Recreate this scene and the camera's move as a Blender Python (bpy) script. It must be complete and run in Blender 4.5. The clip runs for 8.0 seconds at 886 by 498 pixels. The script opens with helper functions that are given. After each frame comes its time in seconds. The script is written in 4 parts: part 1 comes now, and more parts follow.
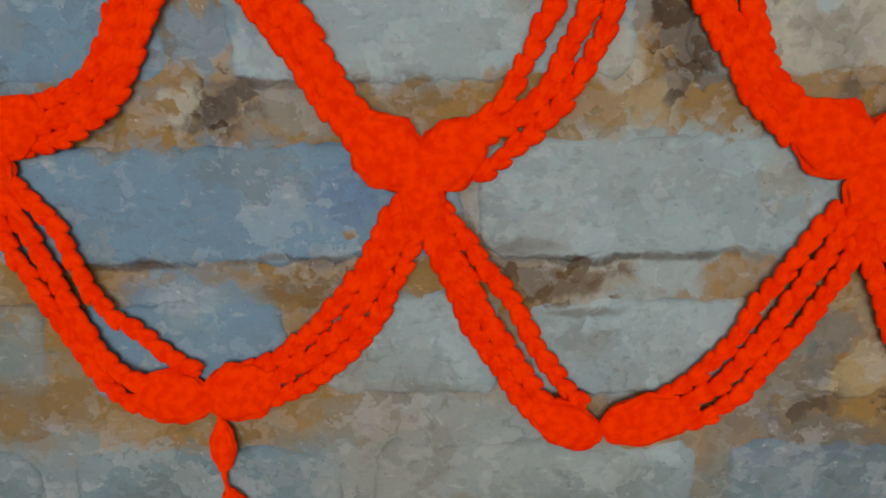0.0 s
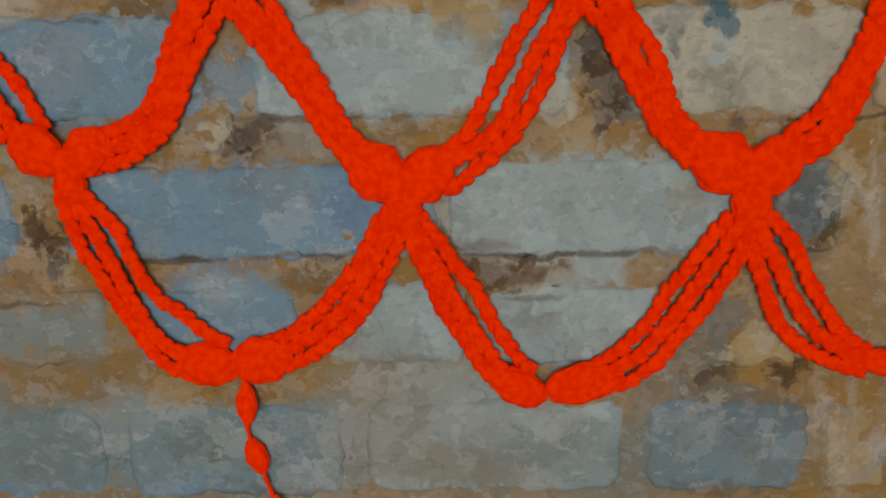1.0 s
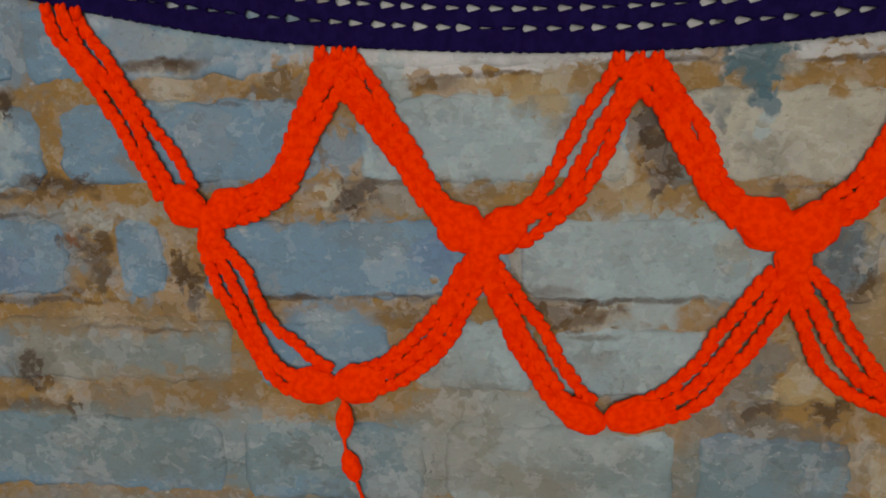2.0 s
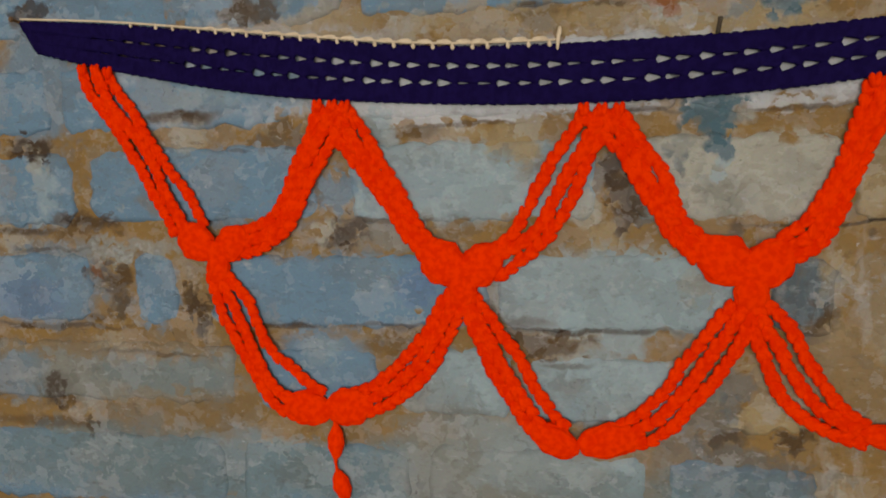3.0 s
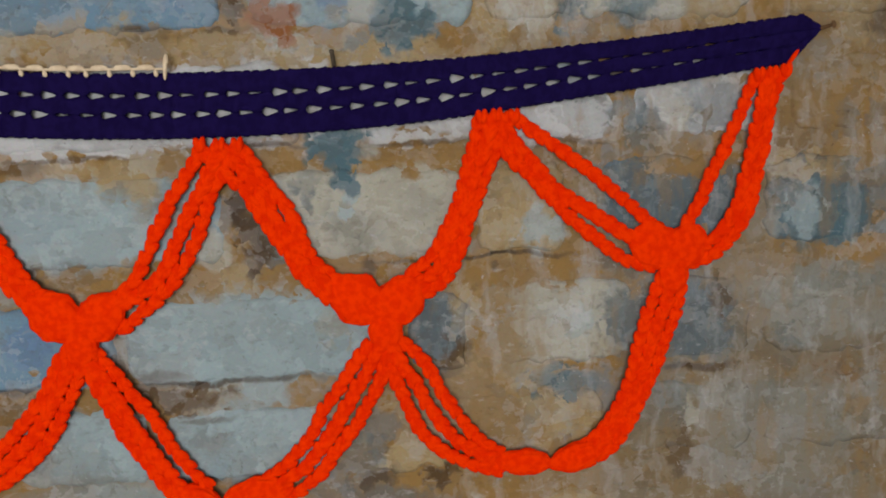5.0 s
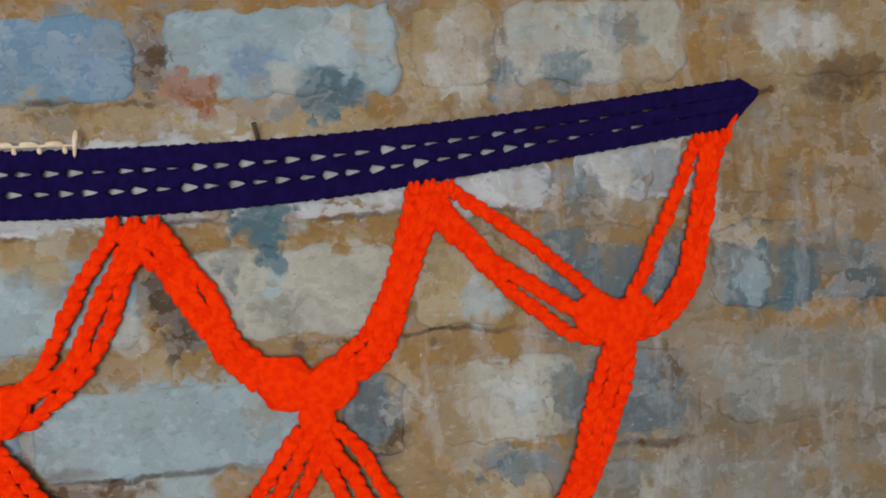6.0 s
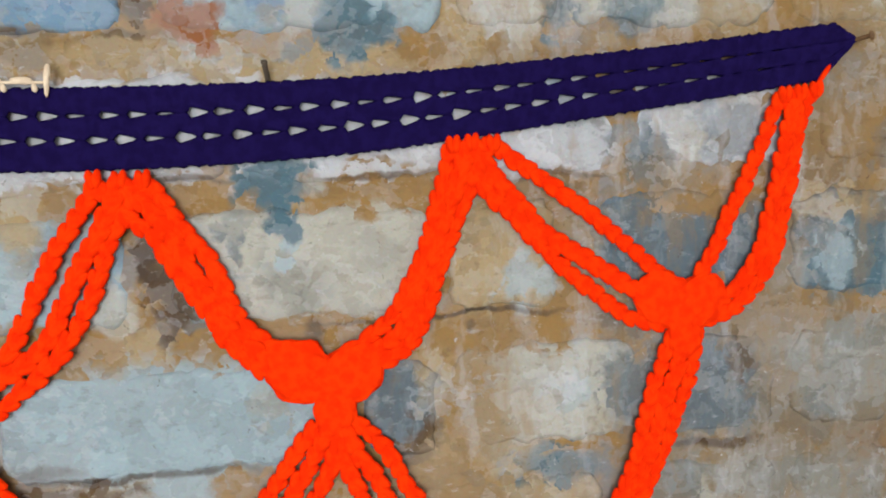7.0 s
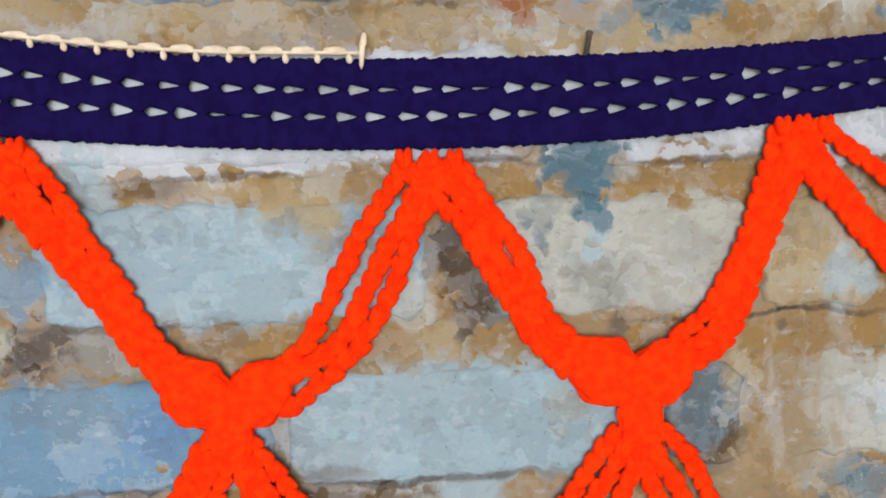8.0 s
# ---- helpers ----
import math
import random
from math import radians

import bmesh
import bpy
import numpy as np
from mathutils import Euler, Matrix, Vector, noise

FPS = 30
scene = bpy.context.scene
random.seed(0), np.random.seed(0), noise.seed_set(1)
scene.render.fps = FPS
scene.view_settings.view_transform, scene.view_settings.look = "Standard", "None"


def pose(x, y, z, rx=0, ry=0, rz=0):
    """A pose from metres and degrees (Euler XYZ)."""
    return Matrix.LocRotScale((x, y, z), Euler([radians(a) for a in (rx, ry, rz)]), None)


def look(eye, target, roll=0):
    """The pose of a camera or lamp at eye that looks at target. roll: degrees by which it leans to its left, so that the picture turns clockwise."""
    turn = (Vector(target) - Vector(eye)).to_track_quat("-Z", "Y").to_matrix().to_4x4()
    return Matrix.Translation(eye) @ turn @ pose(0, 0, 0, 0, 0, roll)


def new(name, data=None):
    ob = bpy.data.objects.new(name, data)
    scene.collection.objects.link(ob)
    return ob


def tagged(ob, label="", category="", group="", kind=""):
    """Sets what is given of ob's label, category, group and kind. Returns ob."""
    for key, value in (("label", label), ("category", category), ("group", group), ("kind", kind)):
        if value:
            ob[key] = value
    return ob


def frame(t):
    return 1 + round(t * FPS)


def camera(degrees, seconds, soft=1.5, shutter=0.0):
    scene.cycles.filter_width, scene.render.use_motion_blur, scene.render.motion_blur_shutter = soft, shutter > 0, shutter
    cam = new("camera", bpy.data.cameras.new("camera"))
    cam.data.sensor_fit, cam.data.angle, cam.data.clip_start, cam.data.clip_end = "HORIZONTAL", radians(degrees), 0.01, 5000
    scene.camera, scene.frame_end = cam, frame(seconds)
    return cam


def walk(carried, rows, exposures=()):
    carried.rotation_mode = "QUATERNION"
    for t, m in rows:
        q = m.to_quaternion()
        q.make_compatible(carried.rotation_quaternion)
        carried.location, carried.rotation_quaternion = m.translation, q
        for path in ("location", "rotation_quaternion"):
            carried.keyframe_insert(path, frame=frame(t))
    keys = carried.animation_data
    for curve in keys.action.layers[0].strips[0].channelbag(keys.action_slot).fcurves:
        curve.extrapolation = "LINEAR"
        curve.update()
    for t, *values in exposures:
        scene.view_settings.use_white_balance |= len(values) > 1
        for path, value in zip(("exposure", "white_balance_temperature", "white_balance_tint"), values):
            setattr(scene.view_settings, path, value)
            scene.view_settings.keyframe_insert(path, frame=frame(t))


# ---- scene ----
cam = camera(74.0, 8.0, soft=1.9)
PATH = [
    (0, (0.154, -0.353, 1.576), (0.107, 1.606, 1.2), -1.2),
    (0.5, (0.166, -0.413, 1.593), (0.142, 1.537, 1.199), -0.92),
    (1, (0.174, -0.448, 1.594), (0.124, 1.515, 1.213), -1.04),
    (1.5, (0.163, -0.479, 1.607), (0.025, 1.482, 1.279), -1.2),
    (1.7, (0.154, -0.5, 1.617), (-0.02, 1.465, 1.288), -1.0),
    (2.8, (0.196, -0.553, 1.637), (-0.13, 1.411, 1.45), -1.0),
    (3, (0.207, -0.562, 1.632), (-0.118, 1.403, 1.449), -0.9),
    (3.5, (0.241, -0.563, 1.627), (-0.045, 1.409, 1.452), -1.0),
    (4, (0.295, -0.554, 1.632), (0.108, 1.431, 1.488), -1.0),
    (4.5, (0.368, -0.542, 1.626), (0.355, 1.455, 1.51), -0.8),
    (5, (0.421, -0.515, 1.658), (0.518, 1.474, 1.472), -2.3),
    (6.3, (0.465, -0.47, 1.692), (0.658, 1.519, 1.625), -3.2),
    (6.5, (0.458, -0.451, 1.69), (0.689, 1.533, 1.586), -2.4),
    (7, (0.434, -0.415, 1.683), (0.624, 1.569, 1.523), -2.4),
    (7.5, (0.347, -0.395, 1.675), (0.449, 1.597, 1.521), -1.3),
    (8, (0.247, -0.368, 1.682), (0.365, 1.622, 1.513), -1.5),
]
# ---- light ----
CAMERA_GAIN = ((0.0, -1.00, 6980, 10), (0.5, -1.26, 7180, 10), (1.0, -1.17, 7380, 10), (1.5, -1.17, 7280, 10), (3.0, -1.17, 7080, 10), (4.0, -1.11, 7080, 10),
               (5.0, -1.01, 6700, 10), (6.5, -0.63, 6300, 10), (7.0, -0.34, 6300, 10), (7.5, -0.20, 6200, 10), (8.0, -0.27, 6100, 10))
walk(cam, [(t, look(eye, target, roll)) for t, eye, target, roll in PATH], CAMERA_GAIN)

world = bpy.data.worlds.new("world")
scene.world = world
world.use_nodes = True
sky = world.node_tree.nodes.new("ShaderNodeTexSky")
sky.sky_type, sky.sun_disc = "NISHITA", False
sky.sun_elevation, sky.sun_rotation = radians(50), radians(200)
backing = world.node_tree.nodes["Background"]
backing.inputs["Strength"].default_value = 0.1
world.node_tree.links.new(sky.outputs["Color"], backing.inputs["Color"])


def area_lamp(name, where, target, width, height, watts, colour):
    data = bpy.data.lights.new(name, "AREA")
    data.shape, data.size, data.size_y, data.energy, data.color = "RECTANGLE", width, height, watts, colour
    ob = new(name, data)
    ob.matrix_world = look(where, target)
    return ob


# added main lamp, set in an assumed window that is out of view
area_lamp("assumed_window_light", (0.05, -2.55, 1.60), (0.05, 0.0, 1.60), 1.5, 1.3, 80, (1.0, 0.98, 0.94))

# ---- materials ----
LIME = (0.450, 0.470, 0.510)
PALE = (0.262, 0.345, 0.392)
BLUE = (0.126, 0.222, 0.328)
GREY = (0.200, 0.208, 0.195)
CHALK = (0.345, 0.340, 0.300)
TAN = (0.238, 0.142, 0.048)
SAND = (0.312, 0.236, 0.130)
BROWN = (0.040, 0.022, 0.011)
UMBER = (0.080, 0.048, 0.023)
RUST = (0.230, 0.080, 0.026)
TEAL = (0.058, 0.118, 0.158)
SLATE = (0.085, 0.118, 0.145)
SKYBLUE = (0.105, 0.185, 0.345)
WASH = (0.130, 0.188, 0.215)
DUST = (0.176, 0.132, 0.080)


def tree(name):
    mat = bpy.data.materials.new(name)
    mat.use_nodes = True
    nt = mat.node_tree
    return mat, nt, nt.nodes["Principled BSDF"]


def node(nt, kind, **sets):
    n = nt.nodes.new(kind)
    for key, value in sets.items():
        if key == "operation":
            n.operation = value
        elif key == "data_type":
            n.data_type = value
        elif key == "blend_type":
            n.blend_type = value
    return n


def noise_of(nt, coords, scale, detail=4.0, rough=0.55):
    n = nt.nodes.new("ShaderNodeTexNoise")
    n.inputs["Scale"].default_value = scale
    n.inputs["Detail"].default_value = detail
    n.inputs["Roughness"].default_value = rough
    nt.links.new(coords, n.inputs["Vector"])
    return n


def ramp01(nt, value, low, high, top=1.0):
    n = nt.nodes.new("ShaderNodeMapRange")
    n.interpolation_type = "SMOOTHSTEP"
    n.inputs["From Min"].default_value = low
    n.inputs["From Max"].default_value = high
    n.inputs["To Min"].default_value = 0.0
    n.inputs["To Max"].default_value = top
    nt.links.new(value, n.inputs["Value"])
    return n.outputs["Result"]


def blend(nt, factor, a, b, how="MIX"):
    n = nt.nodes.new("ShaderNodeMix")
    n.data_type, n.blend_type = "RGBA", how
    for socket, value in ((n.inputs[0], factor), (n.inputs[6], a), (n.inputs[7], b)):
        if isinstance(value, bpy.types.NodeSocket):
            nt.links.new(value, socket)
        elif isinstance(value, tuple):
            socket.default_value = (*value, 1.0)
        else:
            socket.default_value = value
    return n.outputs[2]


# Stains of old limewash and paint on the wall, and shade painted under bricks: colour, centre x and z, half width and
# height, strength.
STAINS_AND_SHADE = []


def stain_or_shade(colour, x, z, rx, rz, strength):
    STAINS_AND_SHADE.append((colour, x, z, rx, rz, strength))


stain_or_shade(DUST, 0.800, 1.430, 0.170, 0.140, 0.70)
stain_or_shade(DUST, 0.680, 1.400, 0.100, 0.060, 0.60)
stain_or_shade(DUST, 0.850, 1.740, 0.120, 0.120, 0.50)
stain_or_shade(LIME, -0.074, 1.758, 0.163, 0.046, 0.6)
stain_or_shade(LIME, 0.272, 1.738, 0.260, 0.033, 0.85)
stain_or_shade(PALE, -0.352, 1.837, 0.008, 0.010, 0.5)
stain_or_shade(BROWN, -0.323, 1.824, 0.025, 0.016, 0.8)
stain_or_shade(BLUE, -0.200, 1.824, 0.097, 0.012, 0.8)
stain_or_shade(UMBER, -0.077, 1.814, 0.032, 0.015, 0.9)
stain_or_shade(SAND, 0.004, 1.803, 0.050, 0.014, 0.6)
stain_or_shade(CHALK, 0.085, 1.795, 0.021, 0.011, 0.6)
stain_or_shade(SAND, 0.168, 1.794, 0.068, 0.015, 0.7)
stain_or_shade(UMBER, 0.279, 1.799, 0.052, 0.004, 0.4)
stain_or_shade(PALE, 0.330, 1.783, 0.029, 0.008, 0.6)
stain_or_shade(TEAL, 0.379, 1.787, 0.015, 0.010, 0.6)
stain_or_shade(CHALK, 0.413, 1.782, 0.022, 0.008, 0.6)
stain_or_shade(BLUE, -0.322, 1.756, 0.048, 0.057, 0.8)
stain_or_shade(BLUE, -0.343, 1.637, 0.038, 0.033, 0.8)
stain_or_shade(BROWN, -0.333, 1.690, 0.025, 0.011, 0.85)
stain_or_shade(CHALK, -0.331, 1.672, 0.013, 0.011, 0.7)
stain_or_shade(UMBER, -0.273, 1.604, 0.041, 0.012, 0.7)
stain_or_shade(CHALK, -0.362, 1.592, 0.023, 0.012, 0.5)
stain_or_shade(TAN, -0.252, 1.593, 0.046, 0.013, 0.5)
stain_or_shade(BLUE, -0.327, 1.544, 0.065, 0.048, 0.7)
stain_or_shade(SKYBLUE, -0.347, 1.525, 0.046, 0.021, 0.6)
stain_or_shade(BLUE, -0.194, 1.533, 0.021, 0.039, 0.8)
stain_or_shade(BROWN, -0.247, 1.550, 0.026, 0.013, 0.75)
stain_or_shade(UMBER, -0.242, 1.524, 0.015, 0.018, 0.55)
stain_or_shade(BROWN, -0.152, 1.526, 0.018, 0.011, 0.75)
stain_or_shade(BROWN, -0.147, 1.497, 0.007, 0.013, 0.65)
stain_or_shade(TAN, -0.259, 1.480, 0.142, 0.019, 0.75)
stain_or_shade(CHALK, -0.249, 1.479, 0.018, 0.010, 0.4)
stain_or_shade(BLUE, -0.365, 1.441, 0.036, 0.029, 0.6)
stain_or_shade(GREY, -0.224, 1.439, 0.114, 0.021, 0.8)
stain_or_shade(BROWN, -0.320, 1.423, 0.024, 0.021, 0.65)
stain_or_shade(TAN, -0.374, 1.389, 0.032, 0.009, 0.8)
stain_or_shade(TAN, -0.189, 1.406, 0.087, 0.024, 0.55)
stain_or_shade(BLUE, -0.356, 1.342, 0.056, 0.036, 0.7)
stain_or_shade(GREY, -0.223, 1.356, 0.085, 0.042, 0.6)
stain_or_shade(PALE, -0.084, 1.348, 0.066, 0.030, 0.7)
stain_or_shade(BLUE, -0.118, 1.739, 0.113, 0.021, 0.9)
stain_or_shade(PALE, -0.130, 1.739, 0.041, 0.015, 0.5)
stain_or_shade(UMBER, -0.158, 1.715, 0.043, 0.006, 0.9)
stain_or_shade(CHALK, -0.148, 1.696, 0.024, 0.014, 0.5)
stain_or_shade(UMBER, -0.047, 1.693, 0.032, 0.010, 0.55)
stain_or_shade(BLUE, -0.095, 1.644, 0.084, 0.037, 0.8)
stain_or_shade(BLUE, 0.009, 1.637, 0.014, 0.024, 0.8)
stain_or_shade(UMBER, -0.008, 1.634, 0.006, 0.015, 0.5)
stain_or_shade(GREY, 0.067, 1.592, 0.037, 0.012, 0.7)
stain_or_shade(BROWN, 0.018, 1.594, 0.016, 0.015, 0.9)
stain_or_shade(CHALK, -0.005, 1.593, 0.008, 0.010, 0.8)
stain_or_shade(LIME, 0.138, 1.710, 0.107, 0.011, 0.9)
stain_or_shade(PALE, 0.052, 1.680, 0.018, 0.041, 0.8)
stain_or_shade(UMBER, 0.093, 1.692, 0.022, 0.006, 0.7)
stain_or_shade(SAND, 0.135, 1.690, 0.024, 0.007, 0.7)
stain_or_shade(SAND, 0.181, 1.678, 0.025, 0.018, 0.8)
stain_or_shade(UMBER, 0.170, 1.665, 0.009, 0.010, 0.4)
stain_or_shade(CHALK, 0.196, 1.692, 0.014, 0.008, 0.6)
stain_or_shade(TAN, 0.225, 1.690, 0.017, 0.016, 0.6)
stain_or_shade(PALE, 0.121, 1.643, 0.063, 0.038, 0.9)
stain_or_shade(BLUE, 0.102, 1.644, 0.024, 0.020, 0.3)
stain_or_shade(TAN, 0.134, 1.594, 0.036, 0.009, 0.8)
stain_or_shade(TAN, 0.193, 1.602, 0.017, 0.012, 0.6)
stain_or_shade(CHALK, 0.248, 1.617, 0.019, 0.017, 0.7)
stain_or_shade(SAND, 0.261, 1.588, 0.022, 0.014, 0.8)
stain_or_shade(SLATE, 0.299, 1.617, 0.014, 0.017, 0.6)
stain_or_shade(TAN, 0.311, 1.591, 0.022, 0.011, 0.7)
stain_or_shade(BROWN, 0.274, 1.649, 0.012, 0.018, 0.8)
stain_or_shade(UMBER, 0.286, 1.619, 0.014, 0.025, 0.85)
stain_or_shade(TAN, 0.317, 1.695, 0.029, 0.014, 0.7)
stain_or_shade(SLATE, 0.330, 1.662, 0.010, 0.016, 0.7)
stain_or_shade(TAN, 0.429, 1.691, 0.042, 0.013, 0.9)
stain_or_shade(CHALK, 0.424, 1.642, 0.040, 0.035, 0.85)
stain_or_shade(GREY, 0.369, 1.628, 0.025, 0.024, 0.6)
stain_or_shade(TEAL, 0.362, 1.702, 0.026, 0.017, 0.8)
stain_or_shade(TEAL, 0.363, 1.676, 0.010, 0.013, 0.85)
stain_or_shade(CHALK, 0.386, 1.694, 0.005, 0.006, 0.8)
stain_or_shade(PALE, 0.365, 1.655, 0.009, 0.010, 0.8)
stain_or_shade(CHALK, 0.357, 1.611, 0.008, 0.005, 0.8)
stain_or_shade(TAN, 0.408, 1.590, 0.101, 0.011, 0.7)
stain_or_shade(BLUE, 0.004, 1.539, 0.106, 0.036, 0.8)
stain_or_shade(PALE, 0.043, 1.552, 0.025, 0.018, 0.4)
stain_or_shade(SKYBLUE, 0.085, 1.541, 0.022, 0.018, 0.9)
stain_or_shade(PALE, 0.274, 1.538, 0.113, 0.040, 0.95)
stain_or_shade(SLATE, 0.185, 1.529, 0.009, 0.015, 0.35)
stain_or_shade(SAND, 0.347, 1.544, 0.010, 0.017, 0.35)
stain_or_shade(UMBER, 0.159, 1.520, 0.008, 0.018, 0.8)
stain_or_shade(UMBER, 0.212, 1.489, 0.049, 0.010, 0.75)
stain_or_shade(TAN, 0.331, 1.488, 0.024, 0.014, 0.6)
stain_or_shade(PALE, 0.282, 1.490, 0.028, 0.011, 0.85)
stain_or_shade(UMBER, 0.064, 1.484, 0.031, 0.018, 0.45)
stain_or_shade(BROWN, -0.037, 1.502, 0.020, 0.003, 0.6)
stain_or_shade(BLUE, -0.011, 1.469, 0.049, 0.030, 0.85)
stain_or_shade(PALE, 0.260, 1.448, 0.071, 0.033, 0.75)
stain_or_shade(PALE, 0.112, 1.451, 0.028, 0.031, 0.7)
stain_or_shade(GREY, 0.137, 1.379, 0.080, 0.048, 0.8)
stain_or_shade(PALE, 0.162, 1.381, 0.045, 0.040, 0.4)
stain_or_shade(TAN, 0.375, 1.468, 0.029, 0.026, 0.7)
stain_or_shade(SLATE, 0.381, 1.455, 0.018, 0.023, 0.5)
stain_or_shade(SLATE, 0.442, 1.527, 0.020, 0.014, 0.85)
stain_or_shade(UMBER, 0.452, 1.513, 0.010, 0.015, 0.75)
stain_or_shade(TAN, 0.468, 1.469, 0.040, 0.056, 0.85)
stain_or_shade(CHALK, 0.497, 1.553, 0.007, 0.035, 0.5)
stain_or_shade(SLATE, 0.364, 1.430, 0.022, 0.021, 0.5)
stain_or_shade(TAN, 0.433, 1.388, 0.051, 0.012, 0.6)
stain_or_shade(SLATE, 0.338, 1.380, 0.030, 0.033, 0.4)
stain_or_shade(SLATE, 0.400, 1.370, 0.047, 0.023, 0.55)
stain_or_shade(BROWN, 0.377, 1.402, 0.008, 0.014, 0.7)
stain_or_shade(BROWN, 0.440, 1.402, 0.018, 0.009, 0.8)
stain_or_shade(TAN, 0.483, 1.375, 0.027, 0.023, 0.6)
stain_or_shade(CHALK, 0.465, 1.365, 0.013, 0.013, 0.5)
stain_or_shade(GREY, 0.151, 1.345, 0.071, 0.036, 0.6)
stain_or_shade(BLUE, 0.040, 1.340, 0.038, 0.031, 0.7)
stain_or_shade(BLUE, -0.119, 1.340, 0.098, 0.030, 0.6)
stain_or_shade(UMBER, 0.031, 1.303, 0.057, 0.009, 0.5)
stain_or_shade(UMBER, 0.386, 1.302, 0.038, 0.009, 0.5)
stain_or_shade(BLUE, 0.228, 1.840, 0.042, 0.034, 0.85)
stain_or_shade(SKYBLUE, 0.232, 1.833, 0.013, 0.018, 0.4)
stain_or_shade(UMBER, 0.280, 1.836, 0.012, 0.037, 0.75)
stain_or_shade(BROWN, 0.283, 1.838, 0.009, 0.007, 0.5)
stain_or_shade(PALE, 0.323, 1.842, 0.031, 0.021, 0.7)
stain_or_shade(SKYBLUE, 0.364, 1.832, 0.018, 0.012, 0.5)
stain_or_shade(PALE, 0.429, 1.841, 0.052, 0.024, 0.8)
stain_or_shade(CHALK, 0.380, 1.812, 0.018, 0.010, 0.6)
stain_or_shade(SAND, 0.451, 1.840, 0.014, 0.005, 0.5)
stain_or_shade(UMBER, 0.209, 1.793, 0.025, 0.010, 0.5)
stain_or_shade(SAND, 0.257, 1.787, 0.035, 0.010, 0.7)
stain_or_shade(SAND, 0.382, 1.779, 0.102, 0.010, 0.85)
stain_or_shade(RUST, 0.312, 1.808, 0.023, 0.016, 0.9)
stain_or_shade(TEAL, 0.420, 1.802, 0.026, 0.019, 0.9)
stain_or_shade(SAND, 0.494, 1.813, 0.015, 0.038, 0.85)
stain_or_shade(CHALK, 0.531, 1.827, 0.025, 0.046, 0.8)
stain_or_shade(TAN, 0.534, 1.850, 0.017, 0.017, 0.3)
stain_or_shade(CHALK, 0.582, 1.839, 0.020, 0.026, 0.8)
stain_or_shade(UMBER, 0.556, 1.827, 0.008, 0.022, 0.45)
stain_or_shade(SLATE, 0.564, 1.811, 0.010, 0.015, 0.6)
stain_or_shade(TEAL, 0.616, 1.813, 0.023, 0.015, 0.7)
stain_or_shade(CHALK, 0.631, 1.840, 0.018, 0.015, 0.8)
stain_or_shade(SLATE, 0.665, 1.846, 0.018, 0.017, 0.6)
stain_or_shade(CHALK, 0.661, 1.819, 0.025, 0.017, 0.7)
stain_or_shade(SAND, 0.690, 1.811, 0.026, 0.015, 0.7)
stain_or_shade(TAN, 0.750, 1.837, 0.037, 0.035, 0.75)
stain_or_shade(SLATE, 0.768, 1.846, 0.013, 0.015, 0.35)
stain_or_shade(CHALK, 0.823, 1.837, 0.042, 0.022, 0.85)
stain_or_shade(SAND, 0.817, 1.798, 0.019, 0.026, 0.7)
stain_or_shade(UMBER, 0.868, 1.803, 0.036, 0.018, 0.7)
stain_or_shade(BROWN, 0.876, 1.794, 0.011, 0.003, 0.6)
stain_or_shade(TAN, 0.883, 1.851, 0.022, 0.018, 0.6)
stain_or_shade(LIME, 0.404, 1.716, 0.076, 0.010, 0.9)
stain_or_shade(LIME, 0.557, 1.719, 0.040, 0.021, 0.95)
stain_or_shade(SLATE, 0.600, 1.728, 0.008, 0.009, 0.5)
stain_or_shade(SLATE, 0.627, 1.705, 0.015, 0.032, 0.8)
stain_or_shade(SLATE, 0.693, 1.725, 0.029, 0.023, 0.55)
stain_or_shade(CHALK, 0.652, 1.714, 0.016, 0.024, 0.85)
stain_or_shade(TAN, 0.803, 1.717, 0.064, 0.031, 0.7)
stain_or_shade(SLATE, 0.811, 1.710, 0.011, 0.018, 0.4)
stain_or_shade(SLATE, 0.842, 1.713, 0.011, 0.018, 0.35)
stain_or_shade(TAN, 0.433, 1.691, 0.043, 0.009, 0.9)
stain_or_shade(CHALK, 0.388, 1.698, 0.007, 0.005, 0.8)
stain_or_shade(TAN, 0.558, 1.687, 0.032, 0.009, 0.8)
stain_or_shade(TAN, 0.672, 1.676, 0.050, 0.014, 0.9)
stain_or_shade(SAND, 0.773, 1.671, 0.038, 0.011, 0.7)
stain_or_shade(CHALK, 0.330, 1.674, 0.011, 0.015, 0.5)
stain_or_shade(CHALK, 0.424, 1.644, 0.045, 0.037, 0.6)
stain_or_shade(GREY, 0.426, 1.646, 0.019, 0.019, 0.5)
stain_or_shade(SAND, 0.507, 1.643, 0.025, 0.042, 0.85)
stain_or_shade(PALE, 0.531, 1.623, 0.017, 0.017, 0.7)
stain_or_shade(SAND, 0.575, 1.655, 0.023, 0.020, 0.6)
stain_or_shade(SLATE, 0.636, 1.639, 0.044, 0.028, 0.85)
stain_or_shade(TEAL, 0.600, 1.639, 0.010, 0.015, 0.4)
stain_or_shade(CHALK, 0.734, 1.626, 0.019, 0.021, 0.5)
stain_or_shade(TEAL, 0.792, 1.626, 0.044, 0.031, 0.75)
stain_or_shade(PALE, 0.774, 1.628, 0.014, 0.021, 0.65)
stain_or_shade(SLATE, 0.857, 1.644, 0.042, 0.008, 0.5)
stain_or_shade(UMBER, 0.872, 1.614, 0.025, 0.018, 0.4)
stain_or_shade(TEAL, 0.880, 1.616, 0.011, 0.026, 0.4)
